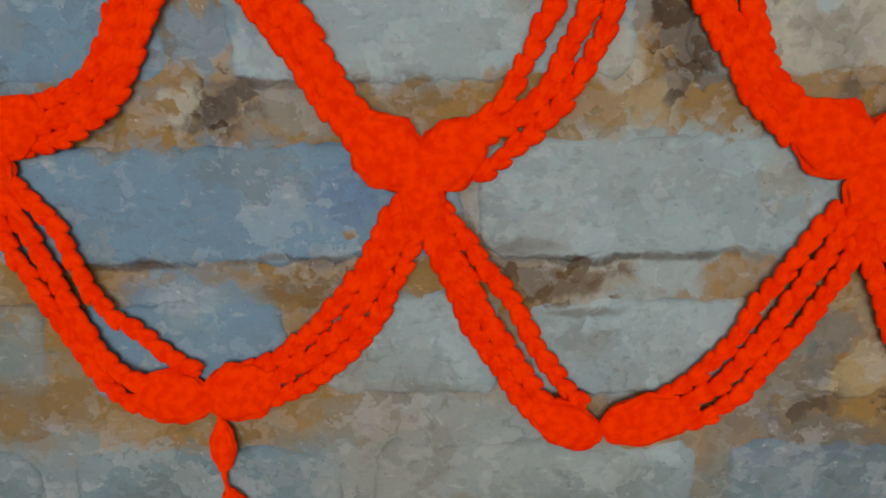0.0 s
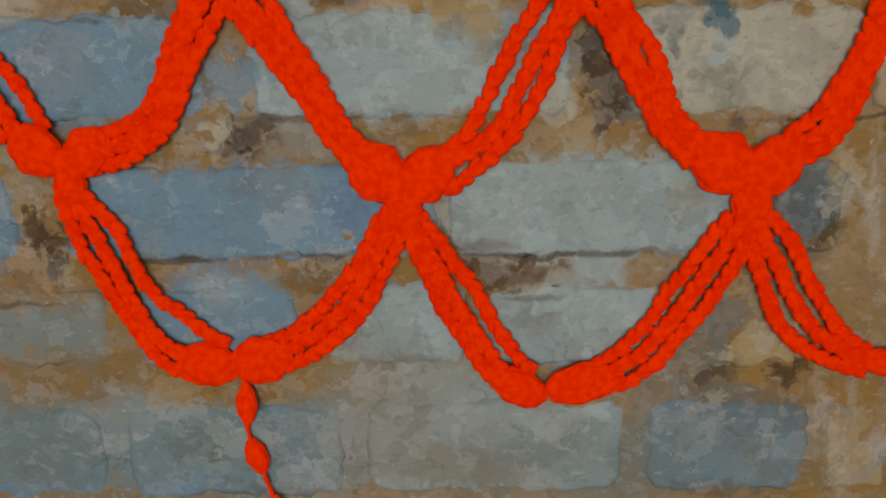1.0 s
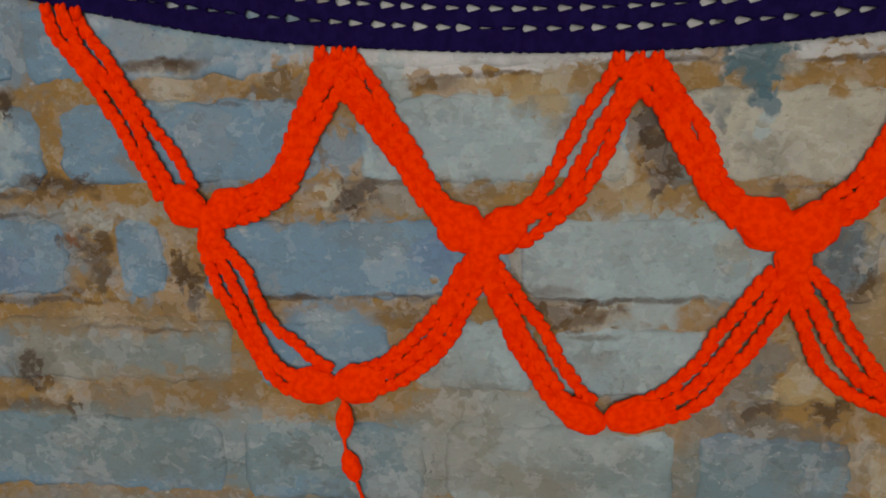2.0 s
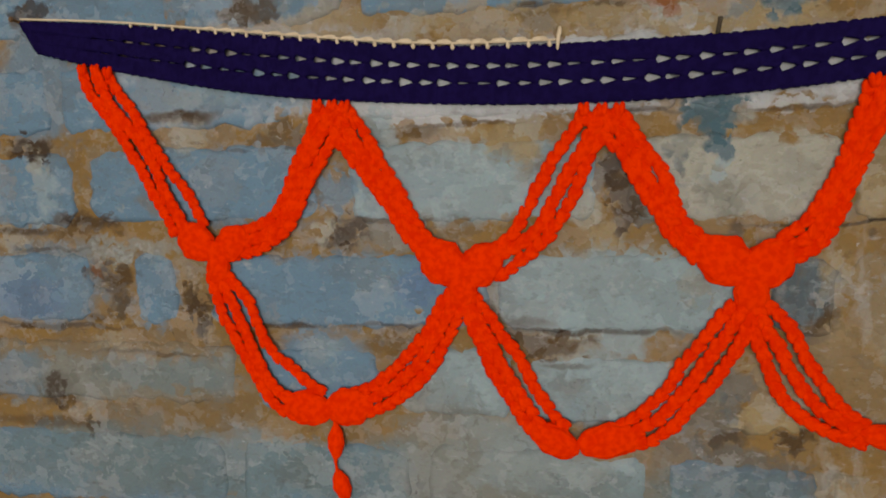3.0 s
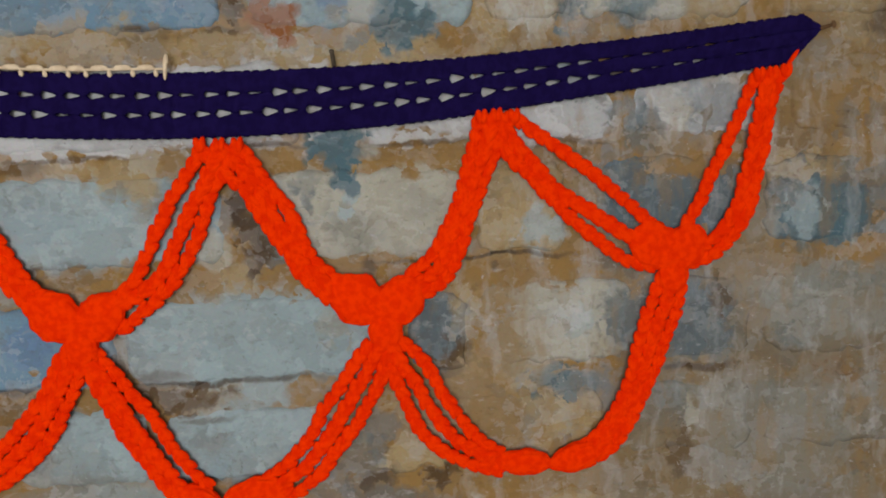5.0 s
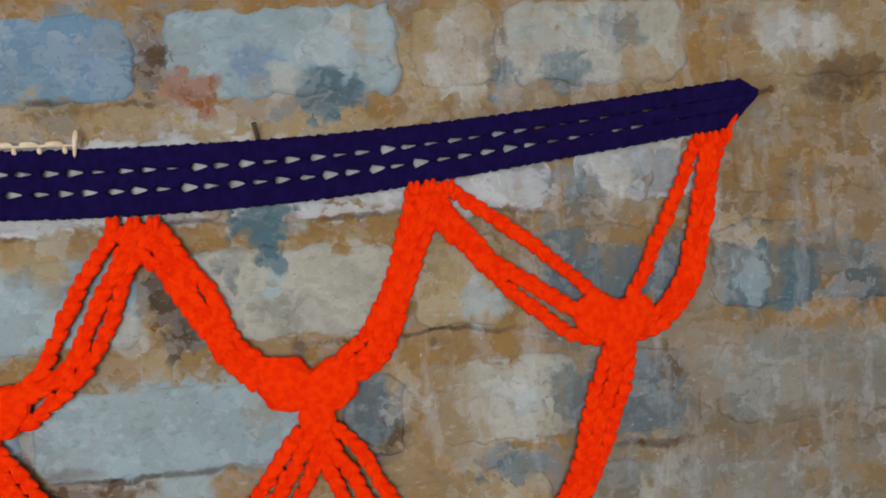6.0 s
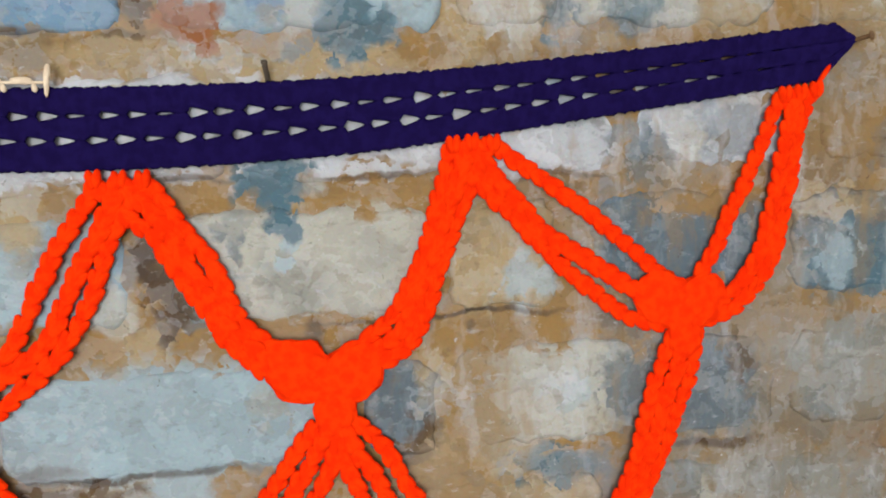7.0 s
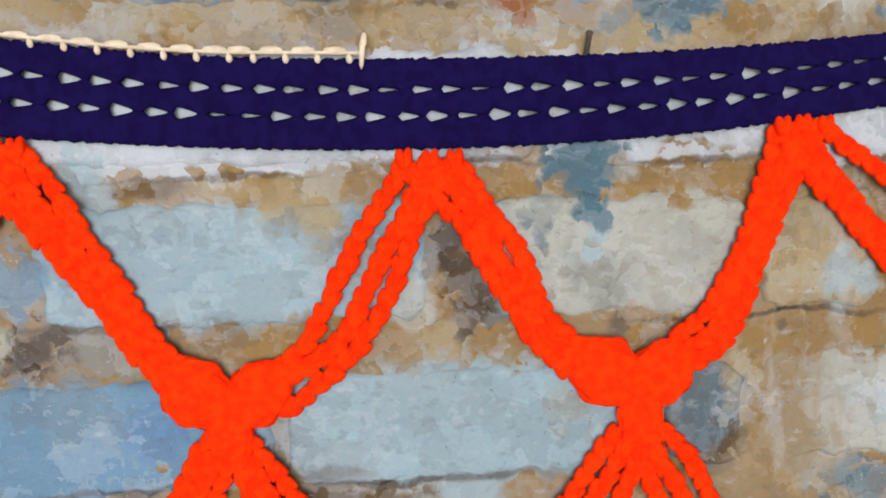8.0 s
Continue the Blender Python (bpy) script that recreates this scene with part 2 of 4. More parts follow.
stain_or_shade(TAN, 0.538, 1.587, 0.078, 0.013, 0.9)
stain_or_shade(BROWN, 0.381, 1.598, 0.007, 0.007, 0.7)
stain_or_shade(BROWN, 0.493, 1.590, 0.004, 0.004, 0.6)
stain_or_shade(TAN, 0.714, 1.586, 0.043, 0.018, 0.7)
stain_or_shade(GREY, 0.795, 1.568, 0.100, 0.016, 0.5)
stain_or_shade(UMBER, 0.698, 1.556, 0.022, 0.016, 0.75)
stain_or_shade(CHALK, 0.792, 1.554, 0.025, 0.003, 0.7)
stain_or_shade(SLATE, 0.438, 1.552, 0.024, 0.017, 0.85)
stain_or_shade(CHALK, 0.468, 1.557, 0.007, 0.024, 0.6)
stain_or_shade(TAN, 0.502, 1.524, 0.032, 0.047, 0.75)
stain_or_shade(SAND, 0.475, 1.558, 0.015, 0.017, 0.5)
stain_or_shade(UMBER, 0.449, 1.510, 0.015, 0.023, 0.8)
stain_or_shade(CHALK, 0.562, 1.551, 0.030, 0.017, 0.85)
stain_or_shade(CHALK, 0.563, 1.520, 0.028, 0.015, 0.6)
stain_or_shade(CHALK, 0.487, 1.541, 0.005, 0.030, 0.4)
stain_or_shade(SLATE, 0.609, 1.545, 0.021, 0.025, 0.7)
stain_or_shade(SLATE, 0.670, 1.532, 0.014, 0.033, 0.75)
stain_or_shade(SLATE, 0.704, 1.515, 0.024, 0.023, 0.7)
stain_or_shade(TEAL, 0.568, 1.482, 0.036, 0.016, 0.6)
stain_or_shade(GREY, 0.808, 1.518, 0.089, 0.026, 0.65)
stain_or_shade(GREY, 0.724, 1.468, 0.082, 0.017, 0.5)
stain_or_shade(BROWN, 0.680, 1.492, 0.037, 0.004, 0.6)
stain_or_shade(RUST, 0.807, 1.482, 0.023, 0.010, 0.35)
stain_or_shade(SLATE, 0.762, 1.507, 0.011, 0.016, 0.4)
stain_or_shade(SAND, 0.500, 1.474, 0.056, 0.057, 0.4)
stain_or_shade(TAN, 0.484, 1.451, 0.028, 0.026, 0.6)
stain_or_shade(TEAL, 0.552, 1.484, 0.034, 0.014, 0.8)
stain_or_shade(SLATE, 0.594, 1.463, 0.011, 0.017, 0.6)
stain_or_shade(SLATE, 0.636, 1.453, 0.029, 0.020, 0.5)
stain_or_shade(GREY, 0.752, 1.416, 0.073, 0.053, 0.6)
stain_or_shade(CHALK, 0.665, 1.448, 0.009, 0.012, 0.6)
stain_or_shade(UMBER, 0.657, 1.413, 0.012, 0.021, 0.6)
stain_or_shade(UMBER, 0.382, 1.404, 0.014, 0.009, 0.5)
# thin dark lines from here paint in the joint shade under brick edges
stain_or_shade(BROWN, 0.246, 1.501, 0.085, 0.003, 0.75)
stain_or_shade(UMBER, 0.053, 1.607, 0.053, 0.003, 0.8)
stain_or_shade(BROWN, -0.058, 1.501, 0.044, 0.003, 0.7)
stain_or_shade(BROWN, 0.444, 1.601, 0.063, 0.002, 0.6)
stain_or_shade(UMBER, 0.126, 1.698, 0.057, 0.002, 0.75)
stain_or_shade(UMBER, 0.288, 1.703, 0.051, 0.002, 0.7)
stain_or_shade(UMBER, 0.418, 1.703, 0.024, 0.002, 0.6)
stain_or_shade(BROWN, -0.350, 1.600, 0.035, 0.003, 0.6)
stain_or_shade(BROWN, -0.346, 1.496, 0.051, 0.003, 0.5)
stain_or_shade(BROWN, 0.059, 1.503, 0.044, 0.003, 0.65)
stain_or_shade(CHALK, -0.108, 1.572, 0.021, 0.010, 0.3)
stain_or_shade(UMBER, 0.230, 1.469, 0.023, 0.003, 0.5)
stain_or_shade(UMBER, 0.233, 1.450, 0.014, 0.012, 0.3)
stain_or_shade(PALE, -0.014, 1.473, 0.020, 0.016, 0.4)
stain_or_shade(BROWN, 0.509, 1.602, 0.045, 0.002, 0.75)
stain_or_shade(UMBER, 0.436, 1.704, 0.040, 0.002, 0.65)
stain_or_shade(UMBER, 0.561, 1.697, 0.035, 0.002, 0.65)
stain_or_shade(BROWN, 0.196, 1.804, 0.011, 0.003, 0.6)
stain_or_shade(BROWN, 0.265, 1.801, 0.008, 0.003, 0.6)
stain_or_shade(BROWN, 0.683, 1.492, 0.035, 0.003, 0.75)
stain_or_shade(BROWN, 0.194, 1.509, 0.024, 0.005, 0.6)
stain_or_shade(CHALK, 0.358, 1.613, 0.009, 0.008, 0.7)
stain_or_shade(CHALK, 0.445, 1.672, 0.019, 0.005, 0.6)
stain_or_shade(PALE, 0.453, 1.617, 0.012, 0.010, 0.6)
stain_or_shade(PALE, 0.564, 1.539, 0.013, 0.015, 0.5)
stain_or_shade(PALE, 0.630, 1.852, 0.010, 0.008, 0.7)
stain_or_shade(PALE, 0.585, 1.848, 0.013, 0.007, 0.6)
stain_or_shade(CHALK, 0.439, 1.858, 0.019, 0.009, 0.6)
stain_or_shade(TEAL, 0.422, 1.792, 0.014, 0.011, 0.4)
stain_or_shade(TEAL, 0.359, 1.705, 0.024, 0.013, 0.85)
stain_or_shade(TEAL, 0.362, 1.680, 0.011, 0.016, 0.9)
stain_or_shade(SLATE, 0.627, 1.704, 0.013, 0.029, 0.6)
stain_or_shade(SLATE, 0.634, 1.642, 0.036, 0.020, 0.5)
stain_or_shade(TEAL, 0.811, 1.625, 0.018, 0.026, 0.6)
stain_or_shade(TEAL, 0.562, 1.812, 0.010, 0.014, 0.5)
stain_or_shade(BROWN, 0.285, 1.823, 0.005, 0.018, 0.4)
stain_or_shade(SLATE, 0.449, 1.554, 0.012, 0.015, 0.5)
stain_or_shade(LIME, 0.557, 1.547, 0.015, 0.012, 0.5)
stain_or_shade(LIME, 0.649, 1.715, 0.013, 0.020, 0.6)
stain_or_shade(LIME, 0.823, 1.838, 0.036, 0.018, 0.4)
stain_or_shade(LIME, 0.524, 1.827, 0.017, 0.036, 0.35)
stain_or_shade(LIME, 0.473, 1.549, 0.006, 0.017, 0.4)
stain_or_shade(BROWN, 0.016, 1.595, 0.015, 0.012, 0.6)
stain_or_shade(BROWN, 0.273, 1.649, 0.009, 0.015, 0.5)
stain_or_shade(TAN, 0.431, 1.691, 0.036, 0.011, 0.5)
stain_or_shade(BROWN, 0.214, 1.489, 0.040, 0.008, 0.3)
stain_or_shade(PALE, 0.256, 1.538, 0.078, 0.029, 0.6)
stain_or_shade(BLUE, -0.041, 1.537, 0.053, 0.028, 0.5)
stain_or_shade(SKYBLUE, 0.085, 1.541, 0.018, 0.015, 0.6)
stain_or_shade(PALE, 0.126, 1.642, 0.050, 0.031, 0.5)
stain_or_shade(BROWN, 0.286, 1.621, 0.011, 0.021, 0.4)
stain_or_shade(CHALK, 0.428, 1.645, 0.031, 0.026, 0.4)
# dull grime that hides the joints past the garland's end
stain_or_shade(DUST, 0.720, 1.585, 0.075, 0.022, 0.60)
stain_or_shade(DUST, 0.725, 1.520, 0.020, 0.050, 0.65)
stain_or_shade(GREY, 0.800, 1.560, 0.090, 0.020, 0.55)
stain_or_shade(DUST, 0.730, 1.640, 0.016, 0.050, 0.60)
stain_or_shade(SLATE, 0.640, 1.592, 0.060, 0.016, 0.45)
stain_or_shade(SLATE, 0.630, 1.530, 0.040, 0.040, 0.45)
stain_or_shade(DUST, 0.800, 1.490, 0.110, 0.022, 0.60)
stain_or_shade(DUST, 0.620, 1.440, 0.030, 0.040, 0.55)
stain_or_shade(CHALK, 0.520, 1.530, 0.030, 0.045, 0.45)
stain_or_shade(TAN, 0.490, 1.530, 0.022, 0.060, 0.50)
stain_or_shade(SAND, 0.460, 1.560, 0.012, 0.030, 0.45)
stain_or_shade(DUST, 0.640, 1.695, 0.050, 0.014, 0.50)
# thin bluish wash drawn over bricks and joints low on the wall
stain_or_shade(WASH, -0.300, 1.345, 0.150, 0.040, 0.70)
stain_or_shade(WASH, -0.110, 1.345, 0.120, 0.040, 0.75)
stain_or_shade(WASH, 0.040, 1.340, 0.090, 0.042, 0.75)
stain_or_shade(GREY, 0.170, 1.345, 0.110, 0.045, 0.75)
stain_or_shade(PALE, 0.200, 1.365, 0.060, 0.030, 0.45)
stain_or_shade(WASH, 0.300, 1.330, 0.070, 0.040, 0.55)
stain_or_shade(WASH, 0.390, 1.335, 0.080, 0.035, 0.60)
stain_or_shade(WASH, -0.150, 1.245, 0.300, 0.050, 0.60)
stain_or_shade(GREY, 0.250, 1.250, 0.200, 0.050, 0.60)
stain_or_shade(GREY, -0.250, 1.440, 0.120, 0.028, 0.55)
stain_or_shade(BLUE, -0.010, 1.540, 0.110, 0.030, 0.45)
stain_or_shade(PALE, -0.321, 1.641, 0.0155, 0.0320, 0.6)
stain_or_shade(PALE, -0.234, 1.578, 0.0755, 0.0100, 0.45)
stain_or_shade(WASH, -0.189, 1.444, 0.0805, 0.0155, 0.5)
stain_or_shade(DUST, -0.144, 1.405, 0.0590, 0.0250, 0.45)
stain_or_shade(UMBER, -0.351, 1.599, 0.0320, 0.0040, 0.7)
stain_or_shade(BROWN, -0.271, 1.610, 0.0355, 0.0045, 0.75)
stain_or_shade(BROWN, -0.318, 1.581, 0.0455, 0.0025, 0.55)
stain_or_shade(BROWN, -0.311, 1.495, 0.0815, 0.0030, 0.65)
stain_or_shade(UMBER, -0.207, 1.468, 0.0605, 0.0025, 0.65)
stain_or_shade(BROWN, -0.160, 1.718, 0.0350, 0.0035, 0.8)
stain_or_shade(BROWN, -0.267, 1.504, 0.0110, 0.0045, 0.6)
stain_or_shade(UMBER, -0.339, 1.385, 0.0655, 0.0065, 0.6)
stain_or_shade(BROWN, -0.287, 1.385, 0.0080, 0.0080, 0.6)
stain_or_shade(BROWN, -0.039, 1.502, 0.0160, 0.0025, 0.6)
stain_or_shade(BROWN, -0.148, 1.517, 0.0065, 0.0255, 0.55)
stain_or_shade(BROWN, -0.324, 1.427, 0.0085, 0.0210, 0.75)
stain_or_shade(BROWN, -0.333, 1.688, 0.0215, 0.0090, 0.6)
stain_or_shade(RUST, -0.261, 1.555, 0.0075, 0.0080, 0.5)
stain_or_shade(BROWN, -0.241, 1.521, 0.0075, 0.0140, 0.45)
stain_or_shade(BROWN, -0.003, 1.583, 0.0115, 0.0025, 0.5)
stain_or_shade(BROWN, -0.095, 1.681, 0.0135, 0.0020, 0.5)


def paint_group(stains):
    """Colour of the weathered wall paint at a place, from the colour under it and the stains and shade lines that reach
    it.
    """
    g = bpy.data.node_groups.new("weathered_paint", "ShaderNodeTree")
    g.interface.new_socket("Base", in_out="INPUT", socket_type="NodeSocketColor")
    g.interface.new_socket("Color", in_out="OUTPUT", socket_type="NodeSocketColor")
    g.interface.new_socket("Height", in_out="OUTPUT", socket_type="NodeSocketFloat")
    source, sink = g.nodes.new("NodeGroupInput"), g.nodes.new("NodeGroupOutput")
    place = g.nodes.new("ShaderNodeNewGeometry").outputs["Position"]
    broad = noise_of(g, place, 26.0, 3.0, 0.6)
    shift = node(g, "ShaderNodeVectorMath", operation="SUBTRACT")
    g.links.new(broad.outputs["Color"], shift.inputs[0])
    shift.inputs[1].default_value = (0.5, 0.5, 0.5)
    grown = node(g, "ShaderNodeVectorMath", operation="MULTIPLY_ADD")
    g.links.new(shift.outputs[0], grown.inputs[0])
    grown.inputs[1].default_value = (0.022, 0.022, 0.022)
    g.links.new(place, grown.inputs[2])
    frayed_noise = noise_of(g, place, 130.0, 4.0, 0.65)
    flake = g.nodes.new("ShaderNodeTexVoronoi")
    flake.inputs["Scale"].default_value = 88.0
    flake_place = node(g, "ShaderNodeVectorMath", operation="MULTIPLY_ADD")
    g.links.new(frayed_noise.outputs["Color"], flake_place.inputs[0])
    flake_place.inputs[1].default_value = (0.010, 0.010, 0.010)
    g.links.new(place, flake_place.inputs[2])
    g.links.new(flake_place.outputs[0], flake.inputs["Vector"])
    shift2 = node(g, "ShaderNodeVectorMath", operation="SUBTRACT")
    g.links.new(flake.outputs["Color"], shift2.inputs[0])
    shift2.inputs[1].default_value = (0.5, 0.5, 0.5)
    frayed = node(g, "ShaderNodeVectorMath", operation="MULTIPLY_ADD")
    g.links.new(shift2.outputs[0], frayed.inputs[0])
    frayed.inputs[1].default_value = (0.013, 0.013, 0.015)
    g.links.new(grown.outputs[0], frayed.inputs[2])
    chip_noise = noise_of(g, place, 58.0, 3.0, 0.6)
    shift3 = node(g, "ShaderNodeVectorMath", operation="SUBTRACT")
    g.links.new(chip_noise.outputs["Color"], shift3.inputs[0])
    shift3.inputs[1].default_value = (0.5, 0.5, 0.5)
    chipped = node(g, "ShaderNodeVectorMath", operation="MULTIPLY_ADD")
    g.links.new(shift3.outputs[0], chipped.inputs[0])
    chipped.inputs[1].default_value = (0.026, 0.024, 0.024)
    g.links.new(frayed.outputs[0], chipped.inputs[2])
    spot = chipped.outputs[0]

    colour = source.outputs["Base"]
    # broad patches where wash covers, or is worn off
    m1 = noise_of(g, grown.outputs[0], 17.0, 6.0, 0.62)
    colour = blend(g, ramp01(g, m1.outputs["Fac"], 0.54, 0.64, 0.30), colour, GREY)
    offset = node(g, "ShaderNodeVectorMath", operation="ADD")
    g.links.new(grown.outputs[0], offset.inputs[0])
    offset.inputs[1].default_value = (3.1, 0.7, 5.3)
    m2 = noise_of(g, offset.outputs[0], 15.0, 6.0, 0.62)
    colour = blend(g, ramp01(g, m2.outputs["Fac"], 0.54, 0.64, 0.40), colour, BLUE)
    offset2 = node(g, "ShaderNodeVectorMath", operation="ADD")
    g.links.new(grown.outputs[0], offset2.inputs[0])
    offset2.inputs[1].default_value = (7.7, 2.2, 1.9)
    m3 = noise_of(g, offset2.outputs[0], 14.0, 6.0, 0.62)
    colour = blend(g, ramp01(g, m3.outputs["Fac"], 0.55, 0.65, 0.40), colour, TAN)
    m4 = noise_of(g, offset2.outputs[0], 31.0, 5.0, 0.6)
    colour = blend(g, ramp01(g, m4.outputs["Fac"], 0.57, 0.67, 0.40), colour, CHALK)
    for tint, x, z, rx, rz, strength in stains:
        scaled = node(g, "ShaderNodeVectorMath", operation="MULTIPLY_ADD")
        thin = rz < 0.0075
        g.links.new(grown.outputs[0] if thin else spot, scaled.inputs[0])
        scaled.inputs[1].default_value = (1.0 / rx, 0.0, 1.0 / rz)
        scaled.inputs[2].default_value = (-x / rx, 0.0, -z / rz)
        size = node(g, "ShaderNodeVectorMath", operation="LENGTH")
        g.links.new(scaled.outputs[0], size.inputs[0])
        colour = blend(g, ramp01(g, size.outputs["Value"], 1.5 if thin else 1.26, 0.5 if thin else 0.74, strength), colour, tint)
    # dabs of the brush, each a little lighter, darker or warmer than the next
    squash = node(g, "ShaderNodeVectorMath", operation="MULTIPLY")
    g.links.new(spot, squash.inputs[0])
    squash.inputs[1].default_value = (0.62, 1.0, 1.0)
    for size_of, amount in ((30.0, 0.16), (80.0, 0.13)):
        dab = g.nodes.new("ShaderNodeTexVoronoi")
        dab.inputs["Scale"].default_value = size_of
        g.links.new(squash.outputs[0], dab.inputs["Vector"])
        tone = node(g, "ShaderNodeSeparateColor")
        g.links.new(dab.outputs["Color"], tone.inputs[0])
        colour = blend(g, ramp01(g, tone.outputs[0], 0.60, 1.0, amount * 1.3), colour, LIME)
        colour = blend(g, ramp01(g, tone.outputs[1], 0.55, 1.0, amount), colour, UMBER)
        colour = blend(g, ramp01(g, tone.outputs[2], 0.65, 1.0, amount), colour, SLATE)
    # rain streaks running down the wall, mostly past the middle of the garland
    drop = node(g, "ShaderNodeVectorMath", operation="MULTIPLY")
    g.links.new(grown.outputs[0], drop.inputs[0])
    drop.inputs[1].default_value = (46.0, 46.0, 8.0)
    runs = noise_of(g, drop.outputs[0], 1.0, 4.0, 0.6)
    axes = node(g, "ShaderNodeSeparateXYZ")
    g.links.new(place, axes.inputs[0])
    there = ramp01(g, axes.outputs["X"], 0.36, 0.50, 1.0)
    for low, high, tint, amount in ((0.52, 0.66, LIME, 0.24), (0.48, 0.34, TAN, 0.34)):
        much = node(g, "ShaderNodeMath", operation="MULTIPLY")
        g.links.new(ramp01(g, runs.outputs["Fac"], low, high, amount), much.inputs[0])
        g.links.new(there, much.inputs[1])
        colour = blend(g, much.outputs[0], colour, tint)
    # thin dry-brush streaks and grain
    stretch = node(g, "ShaderNodeVectorMath", operation="MULTIPLY")
    g.links.new(place, stretch.inputs[0])
    stretch.inputs[1].default_value = (60.0, 60.0, 150.0)
    brush = noise_of(g, stretch.outputs[0], 1.0, 5.0, 0.65)
    colour = blend(g, ramp01(g, brush.outputs["Fac"], 0.58, 0.74, 0.32), colour, LIME)
    colour = blend(g, ramp01(g, brush.outputs["Fac"], 0.44, 0.28, 0.26), colour, UMBER)
    grain = noise_of(g, place, 420.0, 4.0, 0.7)
    colour = blend(g, 0.18, colour, grain.outputs["Color"], "OVERLAY")
    flecks = noise_of(g, spot, 170.0, 3.0, 0.6)
    colour = blend(g, ramp01(g, flecks.outputs["Fac"], 0.68, 0.75, 0.50), colour, LIME)
    colour = blend(g, ramp01(g, flecks.outputs["Fac"], 0.33, 0.26, 0.45), colour, BROWN)
    # hair cracks
    cells = g.nodes.new("ShaderNodeTexVoronoi")
    cells.feature = "DISTANCE_TO_EDGE"
    cells.inputs["Scale"].default_value = 15.0
    g.links.new(spot, cells.inputs["Vector"])
    crack = ramp01(g, cells.outputs["Distance"], 0.03, 0.006, 1.0)
    some = ramp01(g, m4.outputs["Fac"], 0.54, 0.62, 0.22)
    both = node(g, "ShaderNodeMath", operation="MULTIPLY")
    g.links.new(crack, both.inputs[0])
    g.links.new(some, both.inputs[1])
    colour = blend(g, both.outputs[0], colour, BROWN)
    height = node(g, "ShaderNodeMath", operation="MULTIPLY_ADD")
    g.links.new(frayed_noise.outputs["Fac"], height.inputs[0])
    height.inputs[1].default_value = 1.0
    g.links.new(brush.outputs["Fac"], height.inputs[2])
    dented = node(g, "ShaderNodeMath", operation="SUBTRACT")
    g.links.new(height.outputs[0], dented.inputs[0])
    g.links.new(both.outputs[0], dented.inputs[1])
    g.links.new(colour, sink.inputs["Color"])
    g.links.new(dented.outputs[0], sink.inputs["Height"])
    return g


def painted(name, base, bump, x0=0.0, x1=0.0, z0=0.0, z1=0.0):
    """Weathered masonry with the stains and painted shade of the stretch from x0 to x1 and z0 to z1; base is a colour,
    or None for each piece's own colour."""
    mat, nt, bsdf = tree(name)
    paint = nt.nodes.new("ShaderNodeGroup")
    paint.node_tree = paint_group([s for s in STAINS_AND_SHADE if x0 - 0.02 < s[1] + 1.2 * s[3] and s[1] - 1.2 * s[3] < x1 + 0.02
                                   and z0 - 0.02 < s[2] + 1.2 * s[4] and s[2] - 1.2 * s[4] < z1 + 0.02])
    if base is None:
        info = nt.nodes.new("ShaderNodeObjectInfo")
        nt.links.new(info.outputs["Color"], paint.inputs["Base"])
    else:
        paint.inputs["Base"].default_value = (*base, 1.0)
    nt.links.new(paint.outputs["Color"], bsdf.inputs["Base Color"])
    relief = nt.nodes.new("ShaderNodeBump")
    relief.inputs["Strength"].default_value = bump
    relief.inputs["Distance"].default_value = 0.0012
    nt.links.new(paint.outputs["Height"], relief.inputs["Height"])
    nt.links.new(relief.outputs["Normal"], bsdf.inputs["Normal"])
    bsdf.inputs["Roughness"].default_value = 0.82
    bsdf.inputs["Specular IOR Level"].default_value = 0.25
    return mat


def yarn(name, colour, deep, fuzz=0.25):
    """Soft spun yarn with fine fibres across; shade in the hollows between plies is put into the colour."""
    mat, nt, bsdf = tree(name)
    place = nt.nodes.new("ShaderNodeNewGeometry").outputs["Position"]
    fibres = noise_of(nt, place, 900.0, 3.0, 0.7)
    plies = noise_of(nt, place, 160.0, 2.0, 0.5)
    nt.links.new(blend(nt, ramp01(nt, plies.outputs["Fac"], 0.35, 0.65), deep, colour), bsdf.inputs["Base Color"])
    both = node(nt, "ShaderNodeMath", operation="ADD")
    nt.links.new(fibres.outputs["Fac"], both.inputs[0])
    nt.links.new(plies.outputs["Fac"], both.inputs[1])
    relief = nt.nodes.new("ShaderNodeBump")
    relief.inputs["Strength"].default_value = 0.7
    relief.inputs["Distance"].default_value = 0.0008
    nt.links.new(both.outputs[0], relief.inputs["Height"])
    nt.links.new(relief.outputs["Normal"], bsdf.inputs["Normal"])
    bsdf.inputs["Roughness"].default_value = 0.95
    bsdf.inputs["Specular IOR Level"].default_value = 0.03
    bsdf.inputs["Sheen Weight"].default_value = fuzz
    bsdf.inputs["Sheen Tint"].default_value = (*colour, 1.0)
    return mat


def plain(name, colour, rough, metal=0.0, scale=40.0, spread=0.25):
    mat, nt, bsdf = tree(name)
    place = nt.nodes.new("ShaderNodeNewGeometry").outputs["Position"]
    n = noise_of(nt, place, scale, 5.0, 0.6)
    dark = tuple(c * (1 - spread) for c in colour)
    nt.links.new(blend(nt, n.outputs["Fac"], dark, colour), bsdf.inputs["Base Color"])
    relief = nt.nodes.new("ShaderNodeBump")
    relief.inputs["Strength"].default_value = 0.2
    relief.inputs["Distance"].default_value = 0.001
    nt.links.new(n.outputs["Fac"], relief.inputs["Height"])
    nt.links.new(relief.outputs["Normal"], bsdf.inputs["Normal"])
    bsdf.inputs["Roughness"].default_value = rough
    bsdf.inputs["Metallic"].default_value = metal
    return mat


